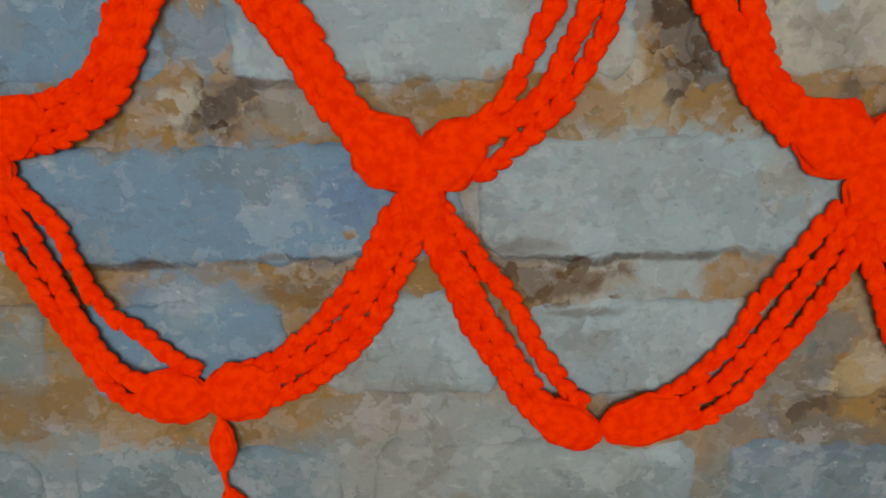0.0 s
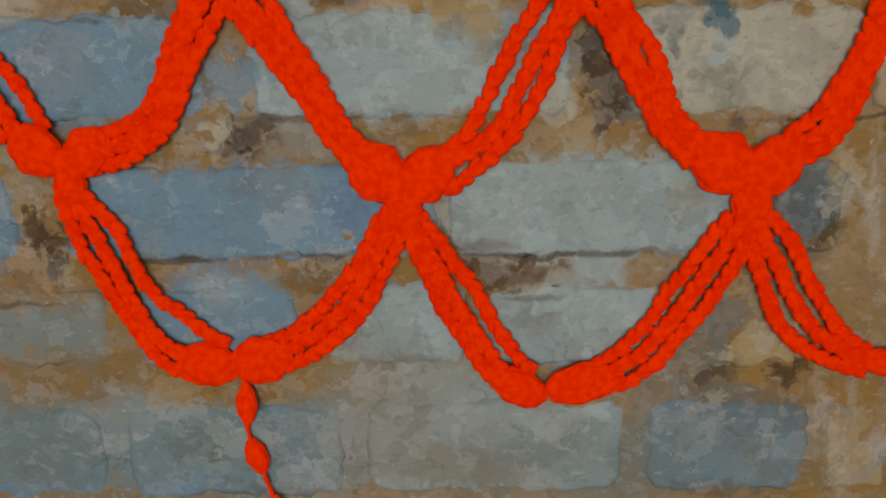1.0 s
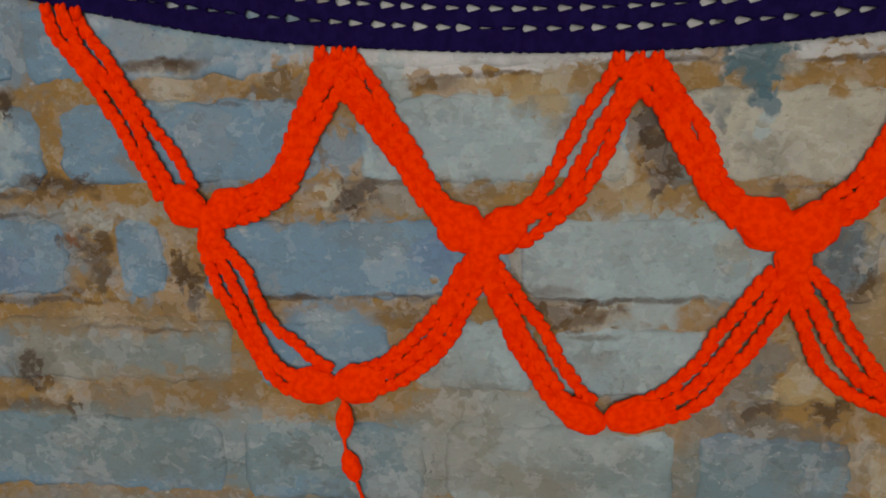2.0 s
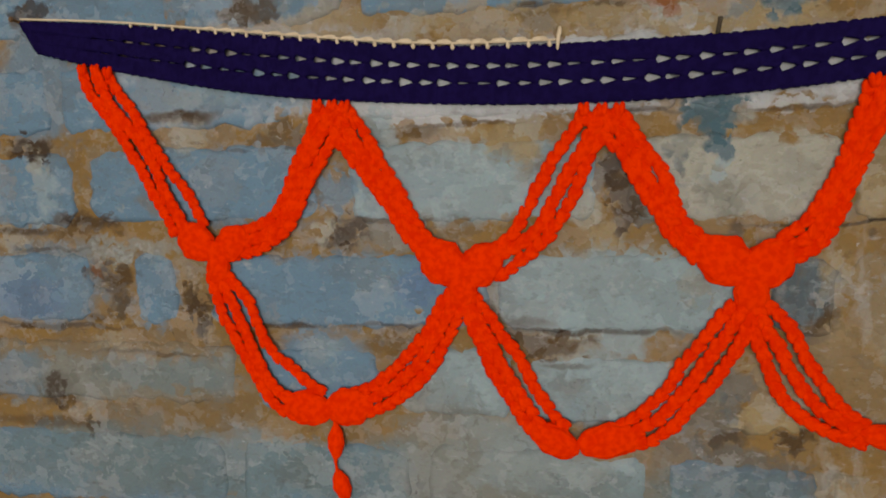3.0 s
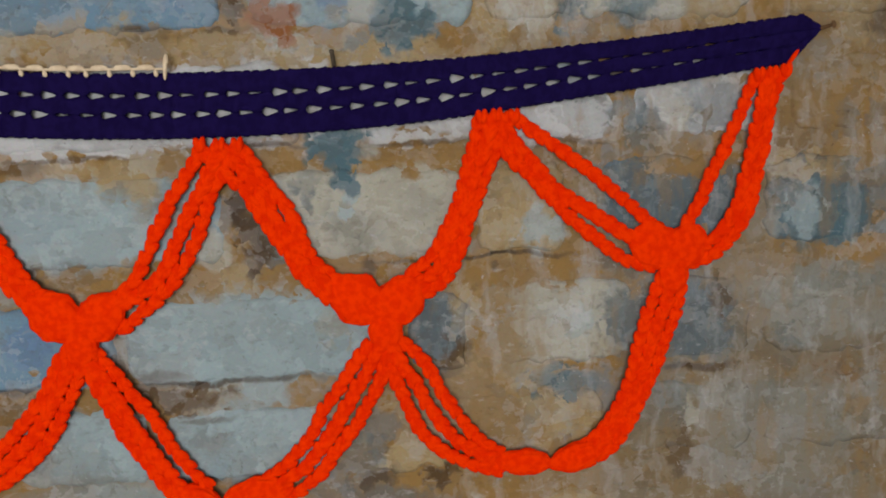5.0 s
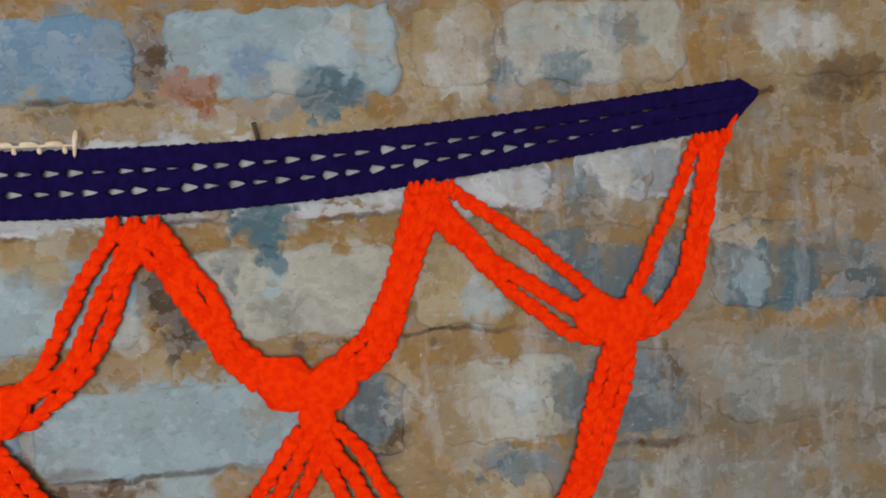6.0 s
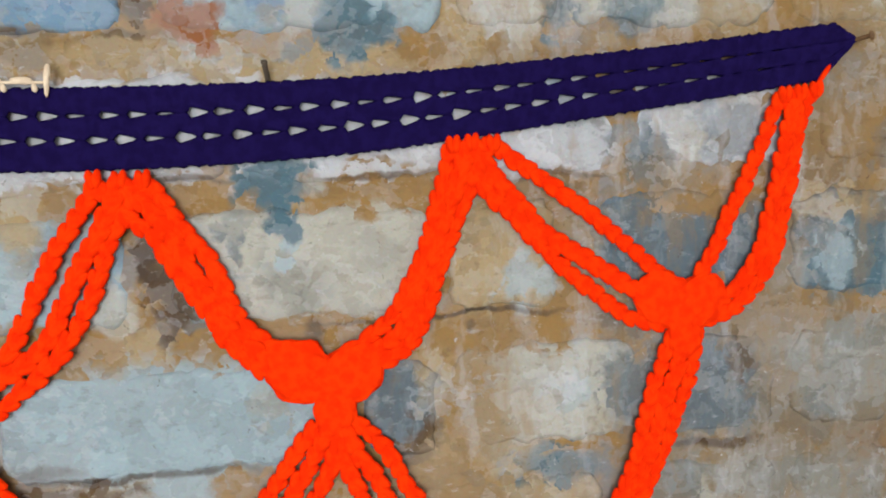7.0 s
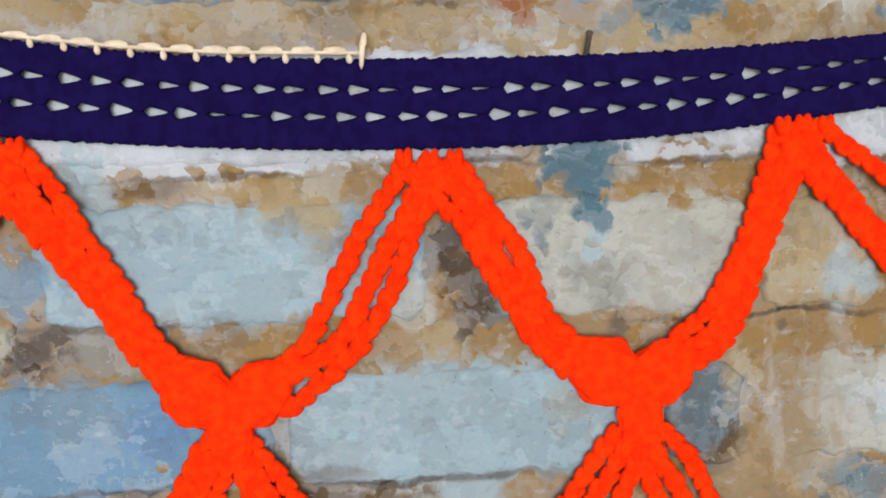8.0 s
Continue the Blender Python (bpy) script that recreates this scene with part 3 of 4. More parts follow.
MORTAR = painted("mortar", TAN, 0.55)
BRICK = painted("limewashed_brick", None, 0.45)
ORANGE = yarn("orange_yarn", (0.88, 0.037, 0.0006), (0.78, 0.022, 0.0004), 0.03)
NAVY = yarn("navy_yarn", (0.0095, 0.0052, 0.0535), (0.0069, 0.0035, 0.0390), 0.05)
CREAM = yarn("cream_yarn", (0.74, 0.62, 0.47), (0.62, 0.50, 0.37))
STEEL = plain("dull_nail_steel", (0.16, 0.13, 0.10), 0.55, 0.7, 400.0, 0.5)
RUSTY = plain("rusty_nail", (0.20, 0.11, 0.05), 0.8, 0.3, 400.0, 0.5)
PLASTER = plain("room_plaster", (0.72, 0.70, 0.66), 0.9, 0.0, 6.0, 0.12)
CONCRETE = plain("floor_concrete", (0.34, 0.32, 0.29), 0.7, 0.0, 9.0, 0.35)
FRAME_PAINT = plain("window_frame_paint", (0.6, 0.58, 0.54), 0.5, 0.0, 20.0, 0.1)


# ---- mesh helpers ----
def mesh_object(name, verts, faces, material, parent=None, label="", smooth=True):
    data = bpy.data.meshes.new(name)
    data.from_pydata([tuple(v) for v in verts], [], [tuple(f) for f in faces])
    data.update()
    if smooth:
        data.polygons.foreach_set("use_smooth", [True] * len(data.polygons))
    data.materials.append(material)
    ob = new(name, data)
    if parent is not None:
        ob.parent = parent
    if label:
        tagged(ob, label)
    return ob


def part(name, bm, material, parent, label=""):
    data = bpy.data.meshes.new(name)
    bm.to_mesh(data)
    bm.free()
    data.materials.append(material)
    ob = new(name, data)
    ob.parent = parent
    if label:
        tagged(ob, label)
    return ob


def box(bm, x0, x1, y0, y1, z0, z1):
    m = Matrix.Translation(((x0 + x1) / 2, (y0 + y1) / 2, (z0 + z1) / 2)) @ Matrix.Diagonal((x1 - x0, y1 - y0, z1 - z0, 1))
    bmesh.ops.create_cube(bm, size=1.0, matrix=m)


def glide(points, n):
    """n points evenly along a smooth curve through the given ones."""
    p = np.array(points, float)
    p = np.vstack([2 * p[0] - p[1], p, 2 * p[-1] - p[-2]])
    out = []
    for i in range(1, len(p) - 2):
        for u in np.linspace(0, 1, 24, endpoint=False):
            a, b, c, d = p[i - 1], p[i], p[i + 1], p[i + 2]
            out.append(0.5 * (2 * b + (c - a) * u + (2 * a - 5 * b + 4 * c - d) * u * u + (3 * b - a - 3 * c + d) * u ** 3))
    out.append(p[-2])
    out = np.array(out)
    run = np.concatenate([[0], np.cumsum(np.linalg.norm(np.diff(out, axis=0), axis=1))])
    s = np.linspace(0, run[-1], n)
    return np.stack([np.interp(s, run, out[:, k]) for k in range(out.shape[1])], 1), run[-1]


def unit_ball(segments=8, rings=5):
    verts, faces = [(-1.0, 0.0, 0.0)], []
    for r in range(1, rings):
        a = math.pi * r / rings
        for s in range(segments):
            b = 2 * math.pi * s / segments
            verts.append((-math.cos(a), math.sin(a) * math.cos(b), math.sin(a) * math.sin(b)))
    verts.append((1.0, 0.0, 0.0))
    last = len(verts) - 1
    for s in range(segments):
        t = (s + 1) % segments
        faces.append((0, 1 + t, 1 + s))
        for r in range(rings - 2):
            a = 1 + r * segments
            faces.append((a + s, a + t, a + segments + t, a + segments + s))
        a = 1 + (rings - 2) * segments
        faces.append((a + s, a + t, last))
    return np.array(verts), faces


BALL, BALL_FACES = unit_ball()


class Knit:
    """Gathers plump yarn petals into one mesh."""

    def __init__(self):
        self.verts, self.faces, self.count = [], [], 0

    def petal(self, centre, along, across, length, width, depth):
        a = np.array(along, float)
        a /= np.linalg.norm(a)
        b = np.array(across, float)
        b -= a * (a @ b)
        b /= np.linalg.norm(b)
        c = np.cross(a, b)
        v = BALL * (length / 2, width / 2, depth / 2)
        v = v * (1 + 0.05 * np.sin(BALL[:, :1] * 5 + self.count))
        self.verts.extend(np.array(centre) + v[:, :1] * a + v[:, 1:2] * b + v[:, 2:3] * c)
        self.faces.extend(tuple(i + self.count for i in f) for f in BALL_FACES)
        self.count += len(BALL)

    def fibre(self, root, way, length, radius=0.00022):
        """A stray fibre: a thin spike."""
        w = np.array(way, float)
        w /= np.linalg.norm(w)
        a = np.cross(w, (0.3, 0.9, 0.2))
        a /= np.linalg.norm(a)
        b = np.cross(w, a)
        root = np.array(root)
        for k in range(3):
            t = 2 * math.pi * k / 3
            self.verts.append(root + radius * (math.cos(t) * a + math.sin(t) * b))
        self.verts.append(root + w * length)
        c = self.count
        self.faces.extend(((c, c + 1, c + 3), (c + 1, c + 2, c + 3), (c + 2, c, c + 3)))
        self.count += 4

    def finish(self, name, material, parent, label=""):
        return mesh_object(name, self.verts, self.faces, material, parent, label)


def tube(points, radius, sides=8):
    """Verts and faces of a closed tube; radius may be one for each point."""
    p = np.array(points, float)
    rad = np.broadcast_to(np.array(radius, float), (len(p),))
    verts, faces = [], []
    tangent = np.gradient(p, axis=0)
    for i in range(len(p)):
        t = tangent[i] / np.linalg.norm(tangent[i])
        side = np.cross(t, (0, 1, 0)) if abs(t[1]) < 0.9 else np.cross(t, (1, 0, 0))
        side /= np.linalg.norm(side)
        up = np.cross(side, t)
        for s in range(sides):
            a = 2 * math.pi * s / sides
            verts.append(p[i] + rad[i] * (math.cos(a) * side + math.sin(a) * up))
    for i in range(len(p) - 1):
        for s in range(sides):
            t = (s + 1) % sides
            faces.append((i * sides + s, i * sides + t, (i + 1) * sides + t, (i + 1) * sides + s))
    faces.append(tuple(range(sides))[::-1])
    faces.append(tuple((len(p) - 1) * sides + s for s in range(sides)))
    return verts, faces


# ---- room ----
X0, X1, Y0, TOP = -1.2, 1.6, -2.6, 2.5
bm = bmesh.new()
box(bm, X0 - 0.2, X1 + 0.2, Y0 - 0.2, 0.25, -0.15, 0.0)
floor = part("floor", bm, CONCRETE, None)
tagged(floor, "plain grey concrete floor of the room", "floor", kind="structure")
bm = bmesh.new()
box(bm, X0 - 0.2, X1 + 0.2, Y0 - 0.2, 0.25, TOP, TOP + 0.15)
tagged(part("ceiling", bm, PLASTER, None), "flat off-white plastered ceiling", "ceiling", kind="structure")
for wall_name, x0, x1 in (("wall_west", X0 - 0.2, X0), ("wall_east", X1, X1 + 0.2)):
    bm = bmesh.new()
    box(bm, x0, x1, Y0, 0.0, 0.0, TOP)
    tagged(part(wall_name, bm, PLASTER, None), "plain off-white plastered side wall", "wall", kind="structure")
# unseen rear wall; its window is assumed, to give the main lamp an opening
bm = bmesh.new()
for x0, x1, z0, z1 in ((X0 - 0.2, -0.7, 0, TOP), (0.8, X1 + 0.2, 0, TOP), (-0.7, 0.8, 0, 0.95), (-0.7, 0.8, 2.25, TOP)):
    box(bm, x0, x1, Y0 - 0.2, Y0, z0, z1)
tagged(part("wall_south", bm, PLASTER, None), "plain off-white plastered wall with an assumed window opening", "wall", kind="structure")
window = tagged(new("assumed_window"), "painted frame of an assumed, unseen window in the rear wall opening", "window", kind="structure")
for x0, x1, z0, z1 in ((-0.7, -0.65, 0.95, 2.25), (0.75, 0.8, 0.95, 2.25), (-0.65, 0.75, 0.95, 1.0), (-0.65, 0.75, 2.2, 2.25)):
    bm = bmesh.new()
    box(bm, x0, x1, Y0 - 0.14, Y0 - 0.08, z0, z1)
    part("assumed_window_frame", bm, FRAME_PAINT, window)

# ---- brick wall ----
def mortar_face():
    """Uneven mortar sheet on a thick wall."""
    nx, nz = 280, 250
    xs, zs = np.linspace(X0, X1, nx + 1), np.linspace(0.0, TOP, nz + 1)
    verts, faces = [], []
    for z in zs:
        for x in xs:
            d = 0.0030 * noise.noise((x * 22, 0.3, z * 30)) + 0.0012 * noise.noise((x * 70, 2.1, z * 80))
            verts.append((x, -d - 0.0005, z))
    for j in range(nz):
        for i in range(nx):
            a = j * (nx + 1) + i
            faces.append((a, a + 1, a + nx + 2, a + nx + 1))
    base = len(verts)
    verts += [(X0 - 0.2, 0.012, 0), (X1 + 0.2, 0.012, 0), (X1 + 0.2, 0.012, TOP), (X0 - 0.2, 0.012, TOP),
              (X0 - 0.2, 0.25, 0), (X1 + 0.2, 0.25, 0), (X1 + 0.2, 0.25, TOP), (X0 - 0.2, 0.25, TOP)]
    for f in ((0, 1, 2, 3), (5, 4, 7, 6), (1, 5, 6, 2), (4, 0, 3, 7), (3, 2, 6, 7), (4, 5, 1, 0)):
        faces.append(tuple(base + i for i in f))
    return verts, faces


wall = mesh_object("wall_north", *mortar_face(), MORTAR)
# the stained stretch of mortar, field by field
FIELD, LEFT, RIGHT, FOOT, HEAD = 0.15, -0.45, 0.90, 1.26, 1.92
fields = {}
for face in wall.data.polygons:
    c = face.center
    if LEFT < c.x < RIGHT and FOOT < c.z < HEAD and len(face.vertices) == 4 and c.y < 0.01:
        key = (int((c.x - LEFT) / FIELD), int((c.z - FOOT) / FIELD))
        if key not in fields:
            x, z = LEFT + key[0] * FIELD, FOOT + key[1] * FIELD
            wall.data.materials.append(painted("mortar", TAN, 0.55, x - 0.012, x + FIELD + 0.012, z - 0.012, z + FIELD + 0.012))
            fields[key] = len(wall.data.materials) - 1
        face.material_index = fields[key]
tagged(wall, "old brick wall with faded blue-white limewash over sandy mortar", "wall", kind="structure")


def brick(x0, x1, z0, z1, colour, proud=0.0030, stained=False):
    """One worn brick, rounded and wobbly at its edges."""
    w, h = x1 - x0, z1 - z0
    nx, nz = (max(8, min(44, int(w / 0.0052))), 13) if stained else (max(6, min(20, int(w / 0.011))), 7)
    cx, cz = (x0 + x1) / 2, (z0 + z1) / 2
    verts, faces = [], []
    for j in range(nz + 1):
        for i in range(nx + 1):
            u = -math.cos(math.pi * i / nx) * 0.35 + (2 * i / nx - 1) * 0.65
            v = -math.cos(math.pi * j / nz) * 0.35 + (2 * j / nz - 1) * 0.65
            # squeeze the corners round
            corner = max(0.0, abs(u) - (1 - 0.35 * h / w)) / (0.35 * h / w) * max(0.0, abs(v) - 0.6) / 0.4
            px, pz = cx + u * w / 2 * (1 - 0.10 * corner * h / w), cz + v * h / 2 * (1 - 0.16 * corner)
            edge = max(abs(u), abs(v))
            wob = 0.0060 * max(0.0, edge - 0.5) * 2
            sx, sz = px, pz
            px += wob * (noise.noise((sx * 45, 5.0, sz * 45)) + 0.7 * noise.noise((sx * 130, 6.0, sz * 130)))
            pz += wob * (noise.noise((sx * 38, 9.0, sz * 38)) + 0.8 * noise.noise((sx * 120, 1.0, sz * 120)))
            near = min((1 - abs(u)) * w / 2, (1 - abs(v)) * h / 2) / 0.005
            lift = proud * (1 - (1 - min(1.0, near)) ** 2)
            lift += (0.0008 * noise.noise((px * 55, 3.0, pz * 55)) + 0.0005 * noise.noise((px * 150, 2.0, pz * 150))) * min(1.0, near)
            verts.append((px, -lift, pz))
    for j in range(nz):
        for i in range(nx):
            a = j * (nx + 1) + i
            faces.append((a, a + 1, a + nx + 2, a + nx + 1))
    ring = [i for i in range(nx + 1)] + [j * (nx + 1) + nx for j in range(1, nz + 1)]
    ring += [nz * (nx + 1) + i for i in range(nx - 1, -1, -1)] + [j * (nx + 1) for j in range(nz - 1, 0, -1)]
    base = len(verts)
    for k in ring:
        verts.append((verts[k][0], 0.008, verts[k][2]))
    for k in range(len(ring)):
        m = (k + 1) % len(ring)
        faces.append((ring[m], ring[k], base + k, base + m))
    ob = mesh_object("brick", verts, faces, painted("limewashed_brick", None, 0.45, x0, x1, z0, z1) if stained else BRICK, wall)
    ob.color = (*colour, 1.0)
    return ob


def course(z0, z1, joints, colours):
    """A course of bricks between pairs of ends."""
    for (x0, x1), colour in zip(joints, colours):
        dz = random.uniform(-0.002, 0.002)
        brick(x0, x1, z0 + dz, z1 + dz, colour, 0.0014 if x1 > 0.57 and z1 < 1.78 else 0.0028, stained=True)


def filler(z0, z1, start, end, step):
    """Bricks of a course beyond its measured stretch."""
    x = start
    while abs(end - x) > 0.05 and (end - x) * step > 0:
        long = random.uniform(0.17, 0.24)
        a, b = (x, min(x + long, end)) if step > 0 else (max(x - long, end), x)
        if b - a > 0.03:
            brick(a, b, z0 + random.uniform(-0.002, 0.002), z1, random.choice((BLUE, PALE, GREY, CHALK, SAND)), stained=1.15 < z0 < 1.95 and -0.5 < (a + b) / 2 < 1.0)
        x = b + 0.018 if step > 0 else a - 0.018


# ---- garland ----
garland = tagged(new("crochet_garland"), "crocheted orange yarn swags hanging from a sagging navy blue band", "garland")
garland.location = (0.0, 0.0, 0.0)

CORD_Y = -0.0068


def chain_cord(path, girth=1.0):
    """One crochet chain: pairs of plump petals over a soft core, link after link, with stray fibres."""
    p, length = glide(path, 60)
    links = max(3, round(length / 0.0112))
    p, length = glide(path, links + 1)
    knit = Knit()
    for k in range(links):
        a, b = p[k], p[k + 1]
        along = (b - a) / np.linalg.norm(b - a)
        side = np.cross(along, (0, 1, 0))
        side /= np.linalg.norm(side)
        mid = (a + b) / 2 + side * random.uniform(-0.0008, 0.0008)
        swell = random.uniform(0.90, 1.14) * girth
        for s in (-1, 1):
            turn = along + s * 0.34 * side
            tilt = np.array((0, -0.0006 * ((k + (s > 0)) % 2), 0))
            knit.petal(mid + s * 0.0024 * side + tilt, turn, side, 0.0158 * swell, 0.0074 * swell, 0.0050)
        for s in (-1, 1, -1, 1, -1, 1):
            way = side * s + along * random.uniform(-0.9, 0.9) + np.array((0, random.uniform(-0.7, 0.2), 0))
            knit.fibre(mid + side * s * 0.0040 + along * random.uniform(-0.005, 0.005), way, random.uniform(0.0015, 0.0045))
        knit.petal(mid + (0, -0.0004, 0), along, side, 0.0170, 0.0068 * girth, 0.0044)
    return knit.finish("chain_cord", ORANGE, garland)


def swag(lower, middle, upper):
    """Three chain cords hung side by side, each through its own points from left to right."""
    for c, points in enumerate((lower, middle, upper)):
        line, _ = glide(points, 25)
        u = np.linspace(0, 1, 25)
        deep = CORD_Y - 0.0005 * np.sin(u * 7 + c * 2) - (0.0006 if c == 1 else 0)
        line = line + np.stack([0.0004 * np.sin(u * 23 + c), 0.0004 * np.cos(u * 19 + c)], 1)
        chain_cord(np.stack([line[:, 0], deep, line[:, 1]], 1)[::2], (1.0, 1.08, 0.98)[c])


PUFF, PUFF_FACES = unit_ball(48, 18)


def bobble(x, z, dx, dz, length, width, y=CORD_Y - 0.001, holder=garland):
    """A puff stitch: a plump bundle of loops drawn together at both ends."""
    axis = np.array((dx, 0.0, dz)) / math.hypot(dx, dz)
    side = np.array((-axis[2], 0.0, axis[0]))
    out = np.array((0.0, -1.0, 0.0))
    depth = min(width * 0.55, 0.0098)
    verts = []
    for k, (u, v, w) in enumerate(PUFF):
        angle = math.atan2(w, v)
        lobes = 1.04 - 0.11 * (1 - abs(math.sin(5.5 * angle + 1.6 * u + x * 60))) ** 2 + 0.05 * math.sin(9 * u + 3 * angle + z * 90)
        fat = (1 - 0.12 * u * u) * lobes
        lump = 1 + 0.09 * noise.noise((u * 2.5 + x * 90, v * 2.5, w * 2.5 + z * 70))
        verts.append(np.array((x, y, z)) + lump * (axis * u * length / 2 + side * v * fat * width / 2 + out * w * fat * depth / 2))
    return mesh_object("bobble", verts, PUFF_FACES, ORANGE, holder, "plump orange puff stitch")


# swags from the band down to the knots and back
swag(((-0.261, 1.767), (-0.256, 1.748), (-0.235, 1.719), (-0.215, 1.689), (-0.199, 1.660), (-0.183, 1.629), (-0.165, 1.595)),
     ((-0.245, 1.766), (-0.240, 1.748), (-0.222, 1.718), (-0.197, 1.689), (-0.183, 1.660), (-0.168, 1.627), (-0.148, 1.592)),
     ((-0.231, 1.763), (-0.225, 1.747), (-0.206, 1.721), (-0.188, 1.691), (-0.170, 1.665), (-0.150, 1.639), (-0.133, 1.604)))
swag(((-0.106, 1.575), (-0.075, 1.579), (-0.045, 1.598), (-0.029, 1.623), (-0.017, 1.650), (-0.002, 1.673), (0.013, 1.696), (0.022, 1.719)),
     ((-0.106, 1.586), (-0.076, 1.590), (-0.051, 1.605), (-0.037, 1.626), (-0.025, 1.656), (-0.011, 1.681), (0.003, 1.705), (0.010, 1.719)),
     ((-0.108, 1.596), (-0.080, 1.600), (-0.058, 1.613), (-0.044, 1.631), (-0.034, 1.656), (-0.021, 1.681), (-0.010, 1.705), (-0.006, 1.721)))
swag(((-0.006, 1.718), (0.005, 1.702), (0.020, 1.679), (0.041, 1.650), (0.062, 1.624), (0.078, 1.597), (0.097, 1.572)),
     ((0.010, 1.719), (0.019, 1.703), (0.032, 1.681), (0.051, 1.653), (0.069, 1.627), (0.085, 1.600), (0.103, 1.576)),
     ((0.022, 1.719), (0.033, 1.702), (0.046, 1.683), (0.062, 1.654), (0.079, 1.626), (0.093, 1.598), (0.109, 1.583)))
swag(((0.165, 1.552), (0.184, 1.565), (0.206, 1.583), (0.221, 1.601), (0.236, 1.627), (0.245, 1.650), (0.255, 1.673), (0.277, 1.705)),
     ((0.165, 1.575), (0.187, 1.583), (0.206, 1.599), (0.219, 1.624), (0.232, 1.651), (0.248, 1.676), (0.262, 1.706)),
     ((0.158, 1.578), (0.181, 1.593), (0.194, 1.615), (0.207, 1.641), (0.221, 1.666), (0.237, 1.689), (0.246, 1.705)))
swag(((0.246, 1.705), (0.259, 1.688), (0.277, 1.671), (0.292, 1.647), (0.306, 1.622), (0.323, 1.596), (0.347, 1.570)),
     ((0.262, 1.706), (0.273, 1.693), (0.288, 1.674), (0.301, 1.648), (0.315, 1.622), (0.331, 1.597), (0.352, 1.577)),
     ((0.277, 1.705), (0.286, 1.694), (0.299, 1.673), (0.316, 1.648), (0.326, 1.622), (0.340, 1.598), (0.356, 1.585)))
swag(((0.425, 1.570), (0.450, 1.587), (0.461, 1.612), (0.472, 1.642), (0.482, 1.666), (0.494, 1.695), (0.510, 1.722)),
     ((0.418, 1.580), (0.442, 1.593), (0.453, 1.618), (0.466, 1.644), (0.474, 1.668), (0.484, 1.695), (0.496, 1.722)),
     ((0.413, 1.588), (0.433, 1.601), (0.446, 1.622), (0.459, 1.646), (0.466, 1.669), (0.474, 1.695), (0.482, 1.721)))
swag(((0.483, 1.724), (0.502, 1.695), (0.524, 1.670), (0.553, 1.639), (0.575, 1.619), (0.596, 1.601), (0.614, 1.590), (0.634, 1.586)),
     ((0.496, 1.724), (0.511, 1.701), (0.529, 1.677), (0.554, 1.651), (0.575, 1.638), (0.597, 1.623), (0.615, 1.612), (0.634, 1.606)),
     ((0.512, 1.723), (0.524, 1.711), (0.541, 1.698), (0.561, 1.684), (0.581, 1.668), (0.602, 1.650), (0.618, 1.636), (0.632, 1.622)))
swag(((0.661, 1.586), (0.685, 1.595), (0.706, 1.613), (0.720, 1.638), (0.726, 1.664), (0.733, 1.699), (0.738, 1.730), (0.749, 1.752)),
     ((0.660, 1.598), (0.681, 1.606), (0.699, 1.620), (0.710, 1.643), (0.717, 1.669), (0.724, 1.702), (0.730, 1.732), (0.738, 1.751)),
     ((0.655, 1.608), (0.663, 1.623), (0.675, 1.645), (0.687, 1.670), (0.701, 1.698), (0.713, 1.726), (0.725, 1.750)))
# lower loops from knot to knot
swag(((-0.129, 1.557), (-0.118, 1.516), (-0.100, 1.481), (-0.085, 1.451), (-0.067, 1.422), (-0.040, 1.407), (-0.019, 1.404)),
     ((-0.121, 1.557), (-0.102, 1.516), (-0.087, 1.481), (-0.076, 1.455), (-0.060, 1.434), (-0.033, 1.422), (-0.015, 1.418)),
     ((-0.115, 1.557), (-0.093, 1.534), (-0.080, 1.508), (-0.068, 1.479), (-0.044, 1.459), (-0.026, 1.443), (-0.011, 1.433)))
swag(((0.009, 1.407), (0.042, 1.417), (0.074, 1.435), (0.099, 1.460), (0.114, 1.486), (0.126, 1.509), (0.137, 1.534)),
     ((0.006, 1.421), (0.039, 1.429), (0.066, 1.445), (0.089, 1.467), (0.105, 1.492), (0.117, 1.514), (0.130, 1.537)),
     ((0.004, 1.431), (0.034, 1.438), (0.057, 1.454), (0.081, 1.477), (0.099, 1.500), (0.109, 1.520), (0.124, 1.540)))
swag(((0.130, 1.539), (0.140, 1.515), (0.151, 1.487), (0.161, 1.462), (0.180, 1.434), (0.196, 1.408), (0.216, 1.390)),
     ((0.135, 1.539), (0.146, 1.517), (0.162, 1.487), (0.175, 1.460), (0.192, 1.433), (0.211, 1.407), (0.227, 1.395)),
     ((0.141, 1.539), (0.152, 1.526), (0.168, 1.501), (0.186, 1.480), (0.198, 1.455), (0.212, 1.431), (0.232, 1.408)))
swag(((0.272, 1.390), (0.302, 1.397), (0.325, 1.411), (0.343, 1.433), (0.362, 1.457), (0.377, 1.480), (0.387, 1.501), (0.397, 1.532)),
     ((0.269, 1.400), (0.300, 1.411), (0.322, 1.427), (0.337, 1.447), (0.349, 1.466), (0.363, 1.487), (0.376, 1.508), (0.390, 1.532)),
     ((0.266, 1.407), (0.293, 1.420), (0.310, 1.435), (0.323, 1.451), (0.333, 1.470), (0.346, 1.488), (0.360, 1.506), (0.379, 1.531)))
